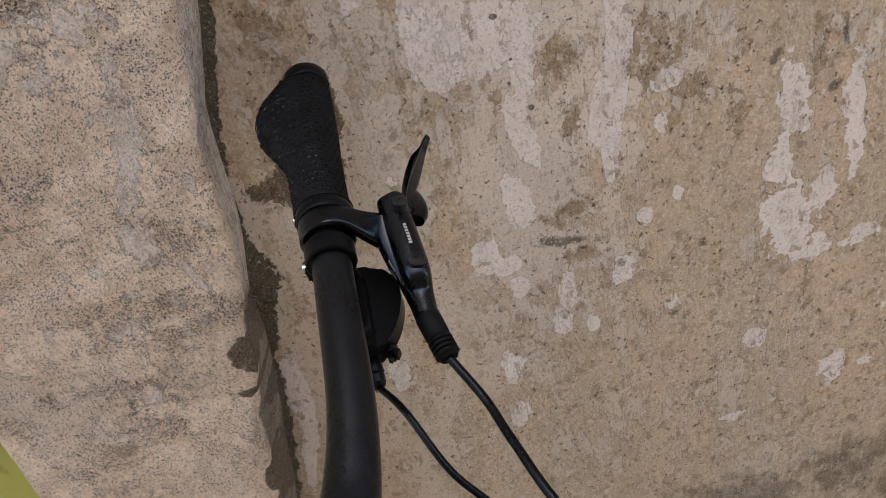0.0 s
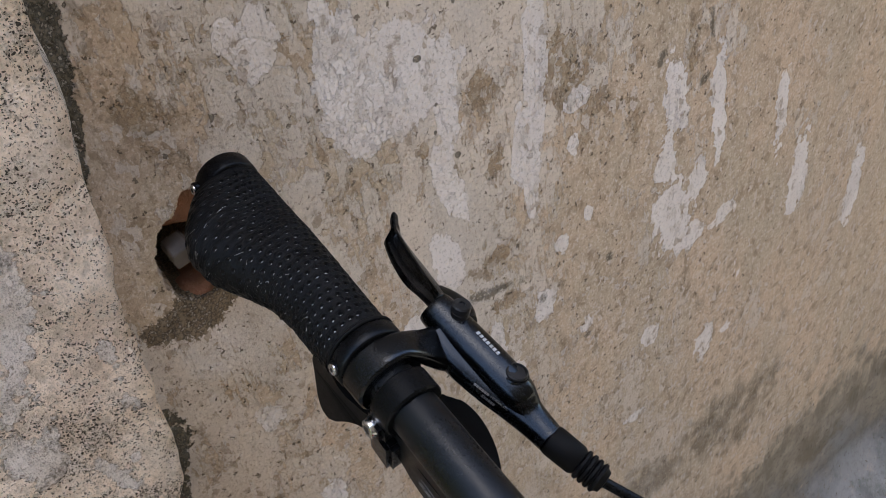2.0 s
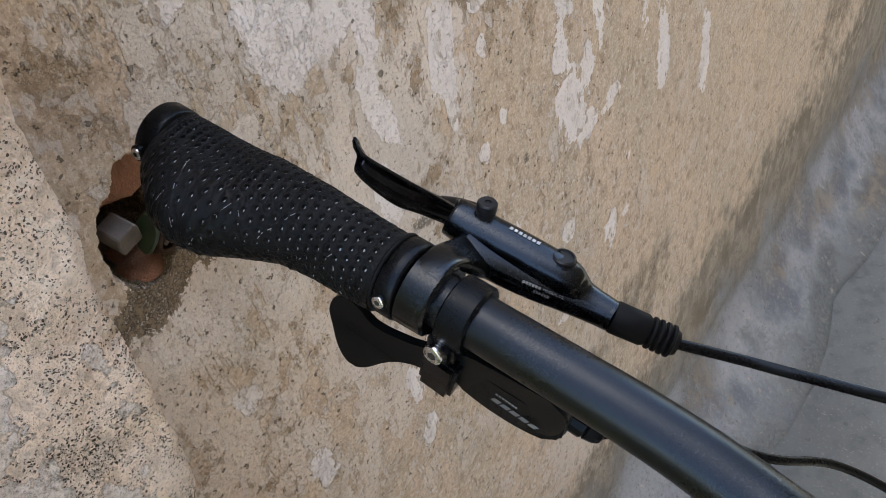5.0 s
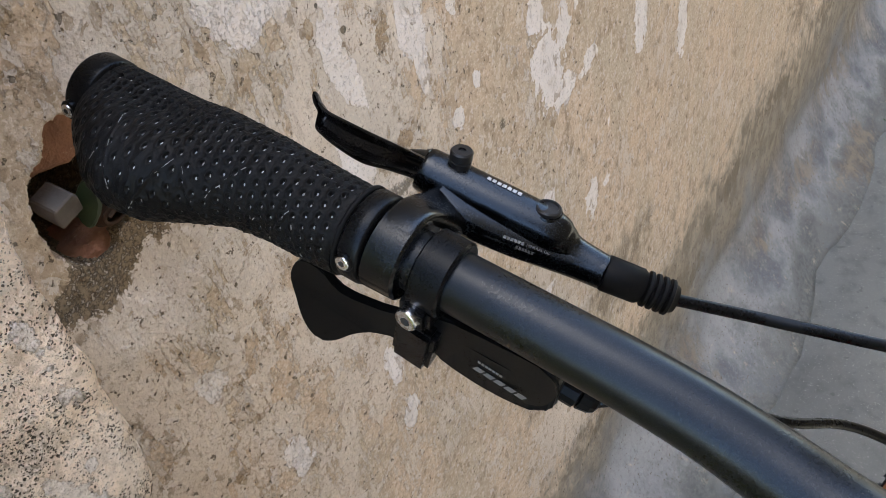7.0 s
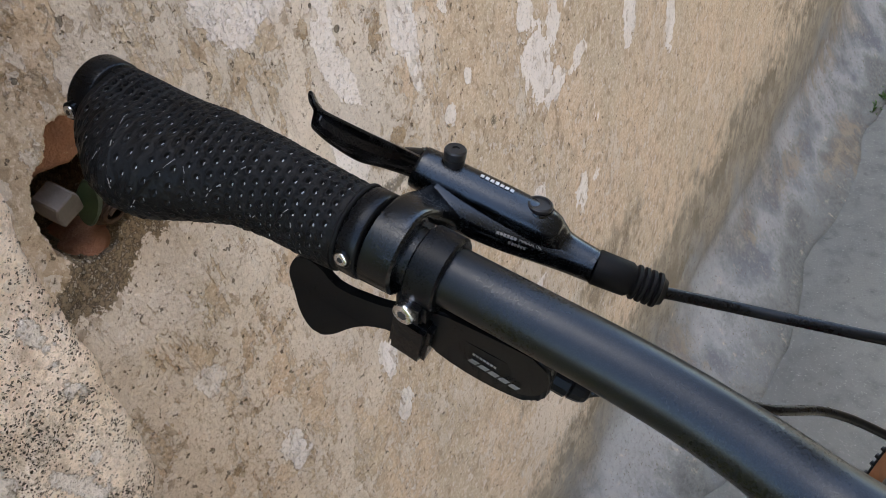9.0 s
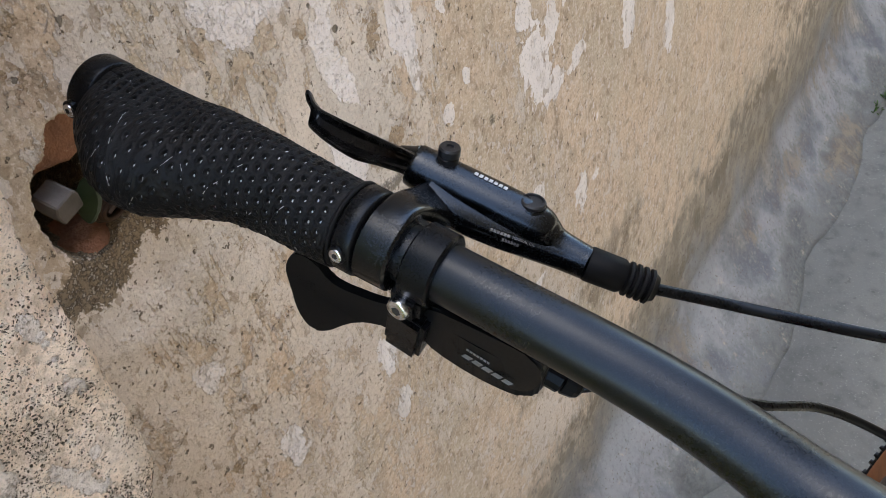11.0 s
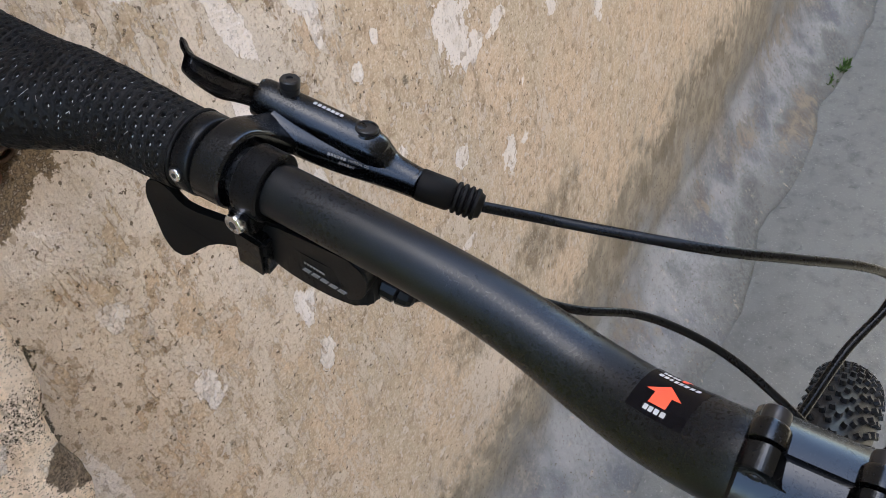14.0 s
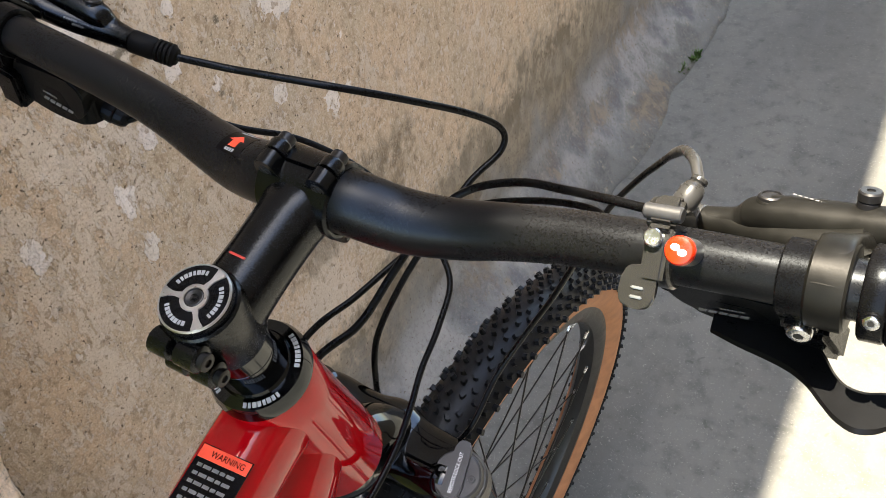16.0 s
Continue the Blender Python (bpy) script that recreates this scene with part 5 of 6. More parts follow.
def build_stem():
    length = (STEM_BACK - CLAMP).length
    tube = loft([((0, -0.0080, -0.0005), 0.0206, 0.0160, 2.7), ((0, -0.0100, -0.0004), 0.0194, 0.0161, 2.5), ((0, -0.0130, 0), 0.0181, 0.0163, 2.3), ((0, -0.0190, 0), 0.0169, 0.0164, 2.15), ((0, -0.0270, 0), 0.0163, 0.0164, 2.1), ((0, -length * 0.65, 0), 0.0161, 0.0165, 2.1), ((0, -length + 0.004, 0), 0.0166, 0.0175, 2.3)], 5, 40)
    # the fork of the clamp: a plate with two horns over a round notch, holding half of the shell
    half = [(0.0, 0.0150), (0.0046, 0.0154), (0.0076, 0.0172), (0.0090, 0.0202), (0.0102, 0.0228), (0.0126, 0.0244), (0.0152, 0.0247), (0.0182, 0.0237), (0.0203, 0.0208), (0.0208, 0.0150), (0.0208, -0.0150), (0.0203, -0.0208), (0.0150, -0.0240), (0.0, -0.0240)]
    fork = prism(smooth_outline(half + [(-x, z) for x, z in half[-2:0:-1]], 3), 0.0082, 0.0007, 2)
    moved(fork, Matrix(((1, 0, 0, 0), (0, 0, 1, -0.0049), (0, 1, 0, 0), (0, 0, 0, 1))))
    shell = half_shell(93, 267, 0.0205, 0.0160, 0.0187)
    stem = part("stem", moved(joined(tube, fork, shell), STEM), M_GLOSS, BIKE, "gloss black alloy stem")
    plate = part("faceplate", moved(half_shell(-87, 87, 0.0205, 0.0160, 0.0190), STEM), M_GLOSS, stem, "gloss black bolted faceplate")
    for sx in (-1, 1):
        for sz in (-1, 1):
            face = [lathe([(0.0004, 0.0054), (0.0008, 0.0060), (0.0062, 0.0058), (0.0074, 0.0050), (0.0074, 0.0006)], axis_frame((sx * 0.0149, 0, sz * 0.0188), (0, 1, 0)), 24)]
            face.append(block((0.0112, 0.0066, 0.008), pose(sx * 0.0149, 0.0041, sz * 0.0155), 0.0018))
            part("bolt_lug", moved(joined(*face), STEM), M_GLOSS, plate)
            bolt(STEM @ Vector((sx * 0.0149, 0.0125, sz * 0.0186)), STEM.to_3x3() @ Vector((0, 1, 0)), 0.0043, 0.006, stem, M_BLACKBOLT)
        # flat dark disc on the solid plate, painted as the hole's shade
        hole = STEM @ axis_frame((sx * 0.0148, -0.0090, 0.0178), (0, -1, 0), (1, 0, 0))
        part("bolt_hole_shade", lathe([(-0.0004, 0.0038), (0.0002, 0.0034), (0.0002, 0.0027), (-0.0002, 0.0024), (0.0, 0.0004)], hole, 20), M_HOLE_SHADE, stem)
        part("bolt_thread", lathe([(0.0001, 0.0021), (0.0004, 0.0019), (0.0001, 0.0016), (0.0005, 0.0013), (0.0003, 0.0002)], hole, 16), M_BLACKBOLT, stem)
    # steerer clamp with its two pinch lugs
    sm = axis_frame(TOP, -STEER, -BACKWARD)
    part("steerer_clamp", lathe([(0.0012, 0.0130), (0.0012, 0.0170), (0.0024, 0.0180), (0.0330, 0.0182), (0.0345, 0.0172), (0.0345, 0.013)], sm, 48), M_GLOSS, stem)
    for h in (0.0090, 0.0260):
        for sx in (-1, 1):
            at = TOP - STEER * h + BACKWARD * 0.0195 + ACROSS * sx * 0.0070
            part("pinch_lug", lathe([(-0.0058, 0.0040), (-0.0050, 0.0062), (0.0050, 0.0062), (0.0058, 0.0050)], axis_frame(at, ACROSS), 20), M_GLOSS, stem)
        part("pinch_bolt", lathe([(0, 0.0040), (0.003, 0.0040), (0.0034, 0.0034), (0.0034, 0.0019), (0.0022, 0.0018)], axis_frame(TOP - STEER * h + BACKWARD * 0.0195 + ACROSS * 0.0126, ACROSS), 20), M_BLACKBOLT, stem)
    red = STEM @ pose(-0.0006, -0.0520, 0.01650, 0, 4, 0)
    part("red_mark", block((0.0085, 0.0011, 0.0004), red, 0), M_DULLRED, stem)
    return stem


STEM_OB = build_stem()


def arc_bars(m, radius, size, height, start, stop, count, parent, material, name):
    """Print that cannot be lettered: short bars along an arc."""
    bms = []
    for i in range(count):
        a = radians(start + (stop - start) * (i + 0.5) / count)
        w = size * (0.75 + 0.35 * ((i * 7) % 3) / 2)
        bms.append(block((height, w, 0.0003), m @ Matrix.Rotation(a, 4, "Z") @ Matrix.Translation((radius, 0, 0)), 0))
    return part(name, joined(*bms), material, parent, smooth=False)


def build_top_cap():
    m = axis_frame(TOP, STEER, AHEAD) @ Matrix.Rotation(radians(12), 4, "X") @ Matrix.Diagonal((1.0, 0.92, 0.92, 1.0))
    turn = m @ Matrix(((0, 0, 1, 0), (1, 0, 0, 0), (0, 1, 0, 0), (0, 0, 0, 1)))  # z of turn = out of the cap
    part("top_cap", lathe([(-0.003, 0.0120), (-0.003, 0.0172), (0.0018, 0.0176), (0.0030, 0.0168), (0.0030, 0.0005)], m, 48), M_COLLAR, STEM_OB, "black top cap with a silver three-armed star")
    part("cap_rim", lathe([(0.0028, 0.0165), (0.0034, 0.0166), (0.0034, 0.0170), (0.0026, 0.0176), (0.0022, 0.0166)], m, 48), M_SILVER, STEM_OB)
    arms = [lathe([(0.0029, 0.0048), (0.0036, 0.0048), (0.0036, 0.0068), (0.0029, 0.0070)], m, 36)]
    for k in range(3):
        a = radians(90 + 120 * k)
        arm = smooth_outline([(0.0055, -0.0016), (0.0085, -0.0012), (0.0125, -0.0014), (0.0165, -0.0030), (0.0165, 0.0026), (0.0125, 0.0013), (0.0085, 0.0011), (0.0055, 0.0017)], 3)
        arms.append(moved(prism(arm, 0.0008, 0.0002, 1), turn @ Matrix.Rotation(a, 4, "Z") @ Matrix.Translation((0, 0, 0.0033))))
    part("star", joined(*arms), M_SILVER, STEM_OB, "silver star")
    part("cap_bolt", lathe([(0.002, 0.0046), (0.0034, 0.0044), (0.0036, 0.0038), (0.0030, 0.0022)], m, 24), M_BLACKBOLT, STEM_OB)
    for k in range(3):
        arc_bars(turn @ Matrix.Translation((0, 0, 0.0031)), 0.0128, 0.0016, 0.0022, 112 + 120 * k, 186 + 120 * k, 8, STEM_OB, M_PALEPRINT, "print_line")


build_top_cap()


def build_headset():
    m = axis_frame(TOP, -STEER, AHEAD)
    part("steerer_spacer", lathe([(0.0346, 0.0125), (0.0346, 0.0146), (0.0350, 0.0150), (0.0490, 0.0150), (0.0494, 0.0144), (0.0498, 0.0150), (0.0640, 0.0150), (0.0645, 0.0144)], m, 40), M_PIANO, BIKE, "glossy black steerer spacers")
    hs = part("headset", lathe([(0.0640, 0.0150), (0.0640, 0.0172), (0.0660, 0.0182), (0.0668, 0.0238), (0.0720, 0.0258), (0.0760, 0.0260), (0.0775, 0.0246)], m, 48), M_PIANO, BIKE, "black headset cover ringed with white print")
    turn = m @ Matrix(((0, 0, -1, 0), (1, 0, 0, 0), (0, -1, 0, 0), (0, 0, 0, 1)))
    for k in range(4):
        bms = []
        for i in range(8):
            a = radians(24 + 90 * k + 6.4 * i)
            w = 0.0019 * (0.75 + 0.35 * ((i * 7) % 3) / 2)
            bms.append(block((0.0005, 0.0026, w), m @ Matrix.Rotation(a, 4, "X") @ Matrix.Translation((0.0663, 0.0213, 0)) @ Matrix.Rotation(radians(-8), 4, "Z"), 0))
        part("print_line", joined(*bms), M_PALEPRINT, hs, smooth=False)
    return hs


build_headset()
HEAD_TOP = TOP - STEER * 0.0772
HEAD_LOW = TOP - STEER * 0.205


# ---- red frame ----
def build_frame():
    m = axis_frame(HEAD_TOP, -STEER, AHEAD)
    tube = lathe([(0.0, 0.0180), (0.0, 0.0240), (0.002, 0.0252), (0.030, 0.0255), (0.060, 0.0268), (0.095, 0.0292), (0.1260, 0.0305), (0.1280, 0.0290)], m, 48)
    back = Vector((0.07, -1.0, 0.0)).normalized()
    t0 = HEAD_TOP - STEER * 0.034
    top = loft([(t0 + back * 0.004, 0.021, 0.025, 2.4), (t0 + back * 0.05 + Vector((0, 0, -0.004)), 0.0215, 0.0225, 2.6), (t0 + back * 0.14 + Vector((0, 0, -0.022)), 0.021, 0.019, 2.8), (t0 + back * 0.50 + Vector((0, 0, -0.11)), 0.018, 0.017, 2.6)], 8, 40)
    d0 = HEAD_TOP - STEER * 0.074
    down = loft([(d0 + back * 0.002, 0.024, 0.030, 2.3), (d0 + back * 0.05 + Vector((0, 0, -0.030)), 0.026, 0.029, 2.5), (d0 + back * 0.14 + Vector((0, 0, -0.110)), 0.026, 0.027, 2.6), (d0 + back * 0.50 + Vector((0, 0, -0.46)), 0.026, 0.026, 2.6)], 8, 40)
    fr = part("frame", joined(tube, top, down), M_RED, BIKE, "candy red lacquered bicycle frame")
    # warning label on the top tube
    c = t0 + back * 0.062 + Vector((0.004, 0, 0.0170))
    ax = back.cross(Vector((0, 0, 1))).normalized()
    side = -ax
    nrm = Vector((0.10, -0.12, 1)).normalized()
    along = (back - nrm * back.dot(nrm)).normalized()
    right = nrm.cross(along).normalized()
    lm = Matrix(((right.x, -along.x, nrm.x, c.x), (right.y, -along.y, nrm.y, c.y), (right.z, -along.z, nrm.z, c.z), (0, 0, 0, 1)))
    return fr, lm


FRAME, LABEL_M = build_frame()


# ---- fork ----
WHEEL_AT = Vector((0.332, 0.3545, 0.3466))
AXLE = Vector((1.0, -0.0651, -0.1268)).normalized()
WHEEL_R = 0.346


def build_fork():
    low = WHEEL_AT
    dial_at = Vector((0.439, 0.240, 0.771))
    down = (low + AXLE * 0.060 - dial_at).normalized()
    crown_at = dial_at - AXLE * 0.060 + down * 0.020
    fork = part("fork_crown", joined(
        loft([(crown_at - AXLE * 0.070, 0.0160, 0.0150, 2.6), (crown_at - AXLE * 0.052, 0.0225, 0.0190, 2.6), (crown_at - AXLE * 0.022, 0.0235, 0.0160, 2.6), (crown_at, 0.0290, 0.0180, 2.6),
              (crown_at + AXLE * 0.022, 0.0235, 0.0160, 2.6), (crown_at + AXLE * 0.052, 0.0225, 0.0190, 2.6), (crown_at + AXLE * 0.070, 0.0160, 0.0150, 2.6)], 5, 32),
        loft([(HEAD_LOW + STEER * 0.002, 0.0285, 0.0285, 2.0), (HEAD_LOW - STEER * 0.010, 0.0290, 0.0290, 2.0), (HEAD_LOW.lerp(crown_at, 0.6), 0.027, 0.024, 2.2), (crown_at, 0.024, 0.016, 2.4)], 4, 36)), M_PIANO, BIKE, "gloss black suspension fork")
    for s in (-1, 1):
        a = crown_at + AXLE * s * 0.060 + down * 0.006
        b = low + AXLE * s * 0.060
        part("stanchion", sweep([a, a + (b - a) * 0.22, a + (b - a) * 0.42], 0.0160, 28, 3), M_PIANO, fork)
        lower = [a + (b - a) * t for t in (0.36, 0.38, 0.6, 0.9, 1.0)]
        part("lower_leg", sweep(lower, [0.0205, 0.0225, 0.0210, 0.0185, 0.0120], 28, 4), M_PIANO, fork)
    fore = AXLE.cross(down).normalized()
    if fore.y < 0:
        fore = -fore
    cap_at = dial_at + down * 0.010
    cm = axis_frame(cap_at, -down, fore)
    part("leg_cap", lathe([(-0.016, 0.0195), (0.0005, 0.0190), (0.0020, 0.0178), (0.0020, 0.0168), (0.0040, 0.0166), (0.0080, 0.0158), (0.0090, 0.0145), (0.0090, 0.0005)], cm, 40), M_GREY, fork, "grey lock-out dial")
    part("leg_cap", lathe([(-0.012, 0.0200), (0.0005, 0.0205), (0.0020, 0.0190), (0.0060, 0.0150), (0.0060, 0.0005)], axis_frame(crown_at - AXLE * 0.060 - down * 0.012, -down), 40), M_PIANO, fork)
    return fork, cm


FORK, DIAL = build_fork()


def build_dial():
    """The lock-out lever on the right leg: a bar with print, two screws, cable stop."""
    z = DIAL.to_3x3() @ Vector((1, 0, 0))
    cam_dir = Vector((-0.14, 1.0, 0.2))
    along = (cam_dir - z * cam_dir.dot(z)).normalized()
    side = z.cross(along)
    at = DIAL.translation + z * 0.0105
    m = Matrix(((along.x, side.x, z.x, at.x), (along.y, side.y, z.y, at.y), (along.z, side.z, z.z, at.z), (0, 0, 0, 1)))
    bar = prism(smooth_outline([(-0.0140, -0.0056), (0.004, -0.0058), (0.014, -0.0054), (0.0210, -0.0036), (0.0210, 0.0036), (0.014, 0.0054), (0.004, 0.0058), (-0.0140, 0.0056)], 3), 0.005, 0.0010, 2)
    part("lockout_lever", moved(bar, m), M_GREY, FORK, "dusty grey lock-out lever")
    lettering("REMOTE LOCK OUT", 0.0036, m @ Matrix.Translation((0.0005, 0, 0.00262)), FORK, M_WHITE, "lettering", "white print reading remote lock out", width=0.026)
    for s in (-1, 1):
        bolt(at + side * s * 0.0100 - z * 0.0008, z, 0.0026, 0.003, FORK, M_GREY, name="dial_screw")


build_dial()


# ---- front wheel ----
def wheel_frame():
    y = (Vector((0, 1, 0)) - AXLE * AXLE.y).normalized()
    z = AXLE.cross(y)
    return Matrix(((AXLE.x, y.x, z.x, WHEEL_AT.x), (AXLE.y, y.y, z.y, WHEEL_AT.y), (AXLE.z, y.z, z.z, WHEEL_AT.z), (0, 0, 0, 1)))


def torus(profile, m, seg):
    """A closed ring: profile of (across, radius) points, turned about the axle."""
    bm = bmesh.new()
    rings = []
    for k in range(seg):
        a = 2 * math.pi * k / seg
        rings.append([bm.verts.new(m @ Vector((x, r * math.cos(a), r * math.sin(a)))) for x, r in profile])
    n = len(profile)
    for k in range(seg):
        a, b = rings[k], rings[(k + 1) % seg]
        for i in range(n):
            j = (i + 1) % n
            bm.faces.new((a[i], a[j], b[j], b[i]))
    return bm


WM = wheel_frame()


def build_wheel():
    R = WHEEL_R
    tread = [(-0.0270, R - 0.020)]
    for a in range(-64, 65, 16):
        tread.append((0.0268 * math.sin(radians(a)), R - 0.0275 + 0.0245 * math.cos(radians(a))))
    tread.append((0.0270, R - 0.020))
    inner = [(0.0235, R - 0.0215), (0.0, R - 0.008), (-0.0235, R - 0.0215)]
    tyre = part("tyre", torus(tread + inner, WM, 120), M_TYRE, BIKE, "black knobbly tyre with tan side walls")
    for s in (-1, 1):
        wall_p = [(s * 0.0240, R - 0.0200), (s * 0.0252, R - 0.0240), (s * 0.0242, R - 0.0330), (s * 0.0200, R - 0.0420), (s * 0.0150, R - 0.0480), (s * 0.0135, R - 0.0470), (s * 0.0180, R - 0.0410), (s * 0.0220, R - 0.0320), (s * 0.0225, R - 0.0240)]
        part("tyre_wall", torus(wall_p, WM, 120), M_TAN, tyre, "tan rubber side wall")
    Rr = R - 0.048
    rim_p = [(-0.0140, Rr + 0.004), (-0.0150, Rr), (-0.0150, Rr - 0.012), (-0.0090, Rr - 0.021), (0.0, Rr - 0.023), (0.0090, Rr - 0.021), (0.0150, Rr - 0.012), (0.0150, Rr), (0.0140, Rr + 0.004), (0.0, Rr - 0.004)]
    rim = part("rim", torus(rim_p, WM, 120), M_RIM, BIKE, "black alloy rim")
    hub = part("hub", lathe([(-0.050, 0.006), (-0.049, 0.010), (-0.036, 0.011), (-0.034, 0.029), (-0.031, 0.029), (-0.029, 0.016), (0.029, 0.014), (0.031, 0.024), (0.034, 0.024), (0.036, 0.011), (0.049, 0.010), (0.050, 0.006)], WM, 36), M_GLOSS, BIKE)
    n = 32
    for i in range(n):
        s = 1 if i % 2 == 0 else -1
        a = 2 * math.pi * i / n
        lead = radians(58) * (1 if (i // 2) % 2 else -1)
        p = WM @ Vector((s * 0.0325, 0.026 * math.cos(a + lead), 0.026 * math.sin(a + lead)))
        q = WM @ Vector((s * 0.003, (Rr - 0.021) * math.cos(a), (Rr - 0.021) * math.sin(a)))
        part("spoke", sweep([p, (p + q) / 2, q], 0.0010, 6, 1), M_BLACKBOLT, hub)
        part("nipple", lathe([(-0.012, 0.0016), (0.0, 0.0021), (0.002, 0.0021)], axis_frame(q, q - p), 8), M_STEEL, rim)
    return tyre


TYRE = build_wheel()


def build_knobs():
    """Tread blocks in staggered rows; those on the upper front of the wheel are parts of their own."""
    R = WHEEL_R
    shapes = {}
    for key, (w, l, h) in {"mid": (0.0056, 0.0066, 0.0050), "side": (0.0060, 0.0066, 0.0064)}.items():
        bm = prism([(-w / 2, -l * 0.28), (-w * 0.30, -l / 2), (w * 0.30, -l * 0.42), (w / 2, l * 0.30), (w * 0.18, l / 2), (-w * 0.38, l * 0.36)], h, 0.0)
        for v in bm.verts:
            if v.co.z > 0:
                v.co.x *= 0.80
                v.co.y *= 0.80
        bmesh.ops.recalc_face_normals(bm, faces=bm.faces)
        me = bpy.data.meshes.new("knob")
        bm.to_mesh(me)
        bm.free()
        me.materials.append(M_TYRE)
        shapes[key] = me
    rows = 190
    near, far = [], []
    for k in range(rows):
        th = 2 * math.pi * k / rows
        lanes = (-70, -44, -18, 6, 30, 56) if k % 2 else (-56, -30, -6, 18, 44, 70)
        for lane in lanes:
            phi = radians(lane)
            a = th + 0.006 * math.sin(k * 2.3 + lane)
            c = Vector((0.0268 * math.sin(phi), R - 0.0275 + 0.0245 * math.cos(phi), 0))
            nrm = Vector((math.sin(phi), math.cos(phi), 0))
            pos = c + nrm * 0.0012
            x_ax, z_ax = Vector((math.cos(phi), -math.sin(phi), 0)), nrm
            loc = Matrix(((x_ax.x, 0, z_ax.x, pos.x), (x_ax.y, 0, z_ax.y, pos.y), (0, 1, 0, pos.z), (0, 0, 0, 1)))
            m = WM @ Matrix.Rotation(a, 4, "X") @ loc @ Matrix.Rotation(0.5 * math.sin(k * 1.7 + lane), 4, "Z")
            deg = math.degrees(th) % 360
            (near if 25 < deg < 108 else far).append(("side" if abs(lane) > 40 else "mid", m))
    extra = near[300:]
    for key, m in near[:300]:
        ob = new("knob", shapes[key])
        ob.parent = TYRE
        ob.matrix_parent_inverse = Matrix.Translation(-WORLD_AT[TYRE])
        ob.matrix_basis = m
    co, faces = [], []
    for key, m in far + extra:
        me = shapes[key]
        b = len(co)
        co += [tuple(m @ v.co) for v in me.vertices]
        faces += [tuple(i + b for i in p.vertices) for p in me.polygons]
    me = bpy.data.meshes.new("tread_knobs")
    me.from_pydata(co, [], faces)
    me.materials.append(M_TYRE)
    ob = tagged(new("tread_knobs", me), kind="stuff")
    ob.parent = TYRE
    ob.matrix_parent_inverse = Matrix.Translation(-WORLD_AT[TYRE])


build_knobs()


# ---- cables ----
def cable(name, pts, radius, label="", material=None, parent=None):
    return part(name, sweep(pts, radius, 16, 8), material or M_CABLE, parent or BIKE, label)


BOOT_L, BOOT_R = LEFT @ Vector((-0.0450, 0.0499, -0.0234)), RIGHT_BRAKE @ Vector((-0.0450, 0.0499, -0.0234))
ADJ_L, ADJ_R = LEFT @ Vector((-0.0375, 0.0080, -0.0460)), RIGHT_SHIFT @ Vector((-0.0375, 0.0080, -0.0460))
cable("brake_hose", [BOOT_L, (0.260, 0.330, 0.9785), (0.285, 0.338, 0.973), (0.324, 0.353, 0.9625), (0.352, 0.380, 0.941), (0.376, 0.411, 0.914), (0.3885, 0.428, 0.892), (0.389, 0.423, 0.877), (0.378, 0.395, 0.868),
                     (0.368, 0.360, 0.850), (0.355, 0.330, 0.825), (0.344, 0.300, 0.790), (0.339, 0.290, 0.745), (0.325, 0.300, 0.690)], 0.0024, "long black hydraulic brake hose")
cable("shift_cable", [ADJ_L, (0.252, 0.288, 0.975), (0.282, 0.305, 0.957), (0.300, 0.325, 0.940), (0.317, 0.335, 0.926), (0.336, 0.340, 0.912), (0.355, 0.340, 0.898), (0.380, 0.335, 0.880), (0.405, 0.318, 0.862),
                      (0.411, 0.290, 0.849), (0.412, 0.2638, 0.838), (0.413, 0.245, 0.8245), (0.413, 0.2241, 0.811), (0.413, 0.1926, 0.803), (0.408, 0.13, 0.79), (0.400, 0.05, 0.74)], 0.0020, "thin black gear cable")
cable("shift_cable", [ADJ_R, (0.520, 0.300, 0.955), (0.500, 0.325, 0.945), (0.460, 0.335, 0.930), (0.420, 0.330, 0.915), (0.395, 0.300, 0.900), (0.380, 0.262, 0.893), (0.368, 0.222, 0.890), (0.350, 0.150, 0.850)], 0.0020, "thin black gear cable")
cable("brake_hose", [BOOT_R, (0.507, 0.320, 0.960), (0.481, 0.330, 0.949), (0.452, 0.335, 0.941), (0.422, 0.330, 0.930), (0.405, 0.312, 0.918), (0.395, 0.280, 0.900), (0.387, 0.250, 0.884), (0.375, 0.215, 0.880), (0.355, 0.150, 0.840)], 0.0024, "black hydraulic brake hose")
LOOP = [(0.5584, 0.2905, 1.0110), (0.5532, 0.3020, 1.0112), (0.5455, 0.3140, 1.0053), (0.5380, 0.3240, 0.9935)]
cable("lockout_cable", LOOP + [(0.528, 0.3385, 0.974), (0.513, 0.348, 0.950), (0.498, 0.346, 0.926), (0.487, 0.335, 0.900), (0.470, 0.330, 0.860), (0.455, 0.322, 0.830),
                               (0.440, 0.300, 0.800), (0.434, 0.272, 0.778), (0.418, 0.266, 0.752), (0.400, 0.262, 0.735)], 0.0018, "thin black lock-out cable in a loop")
cable("cable_sleeve", LOOP, 0.0023, "pale dusty see-through cable sleeve", M_SLEEVE)


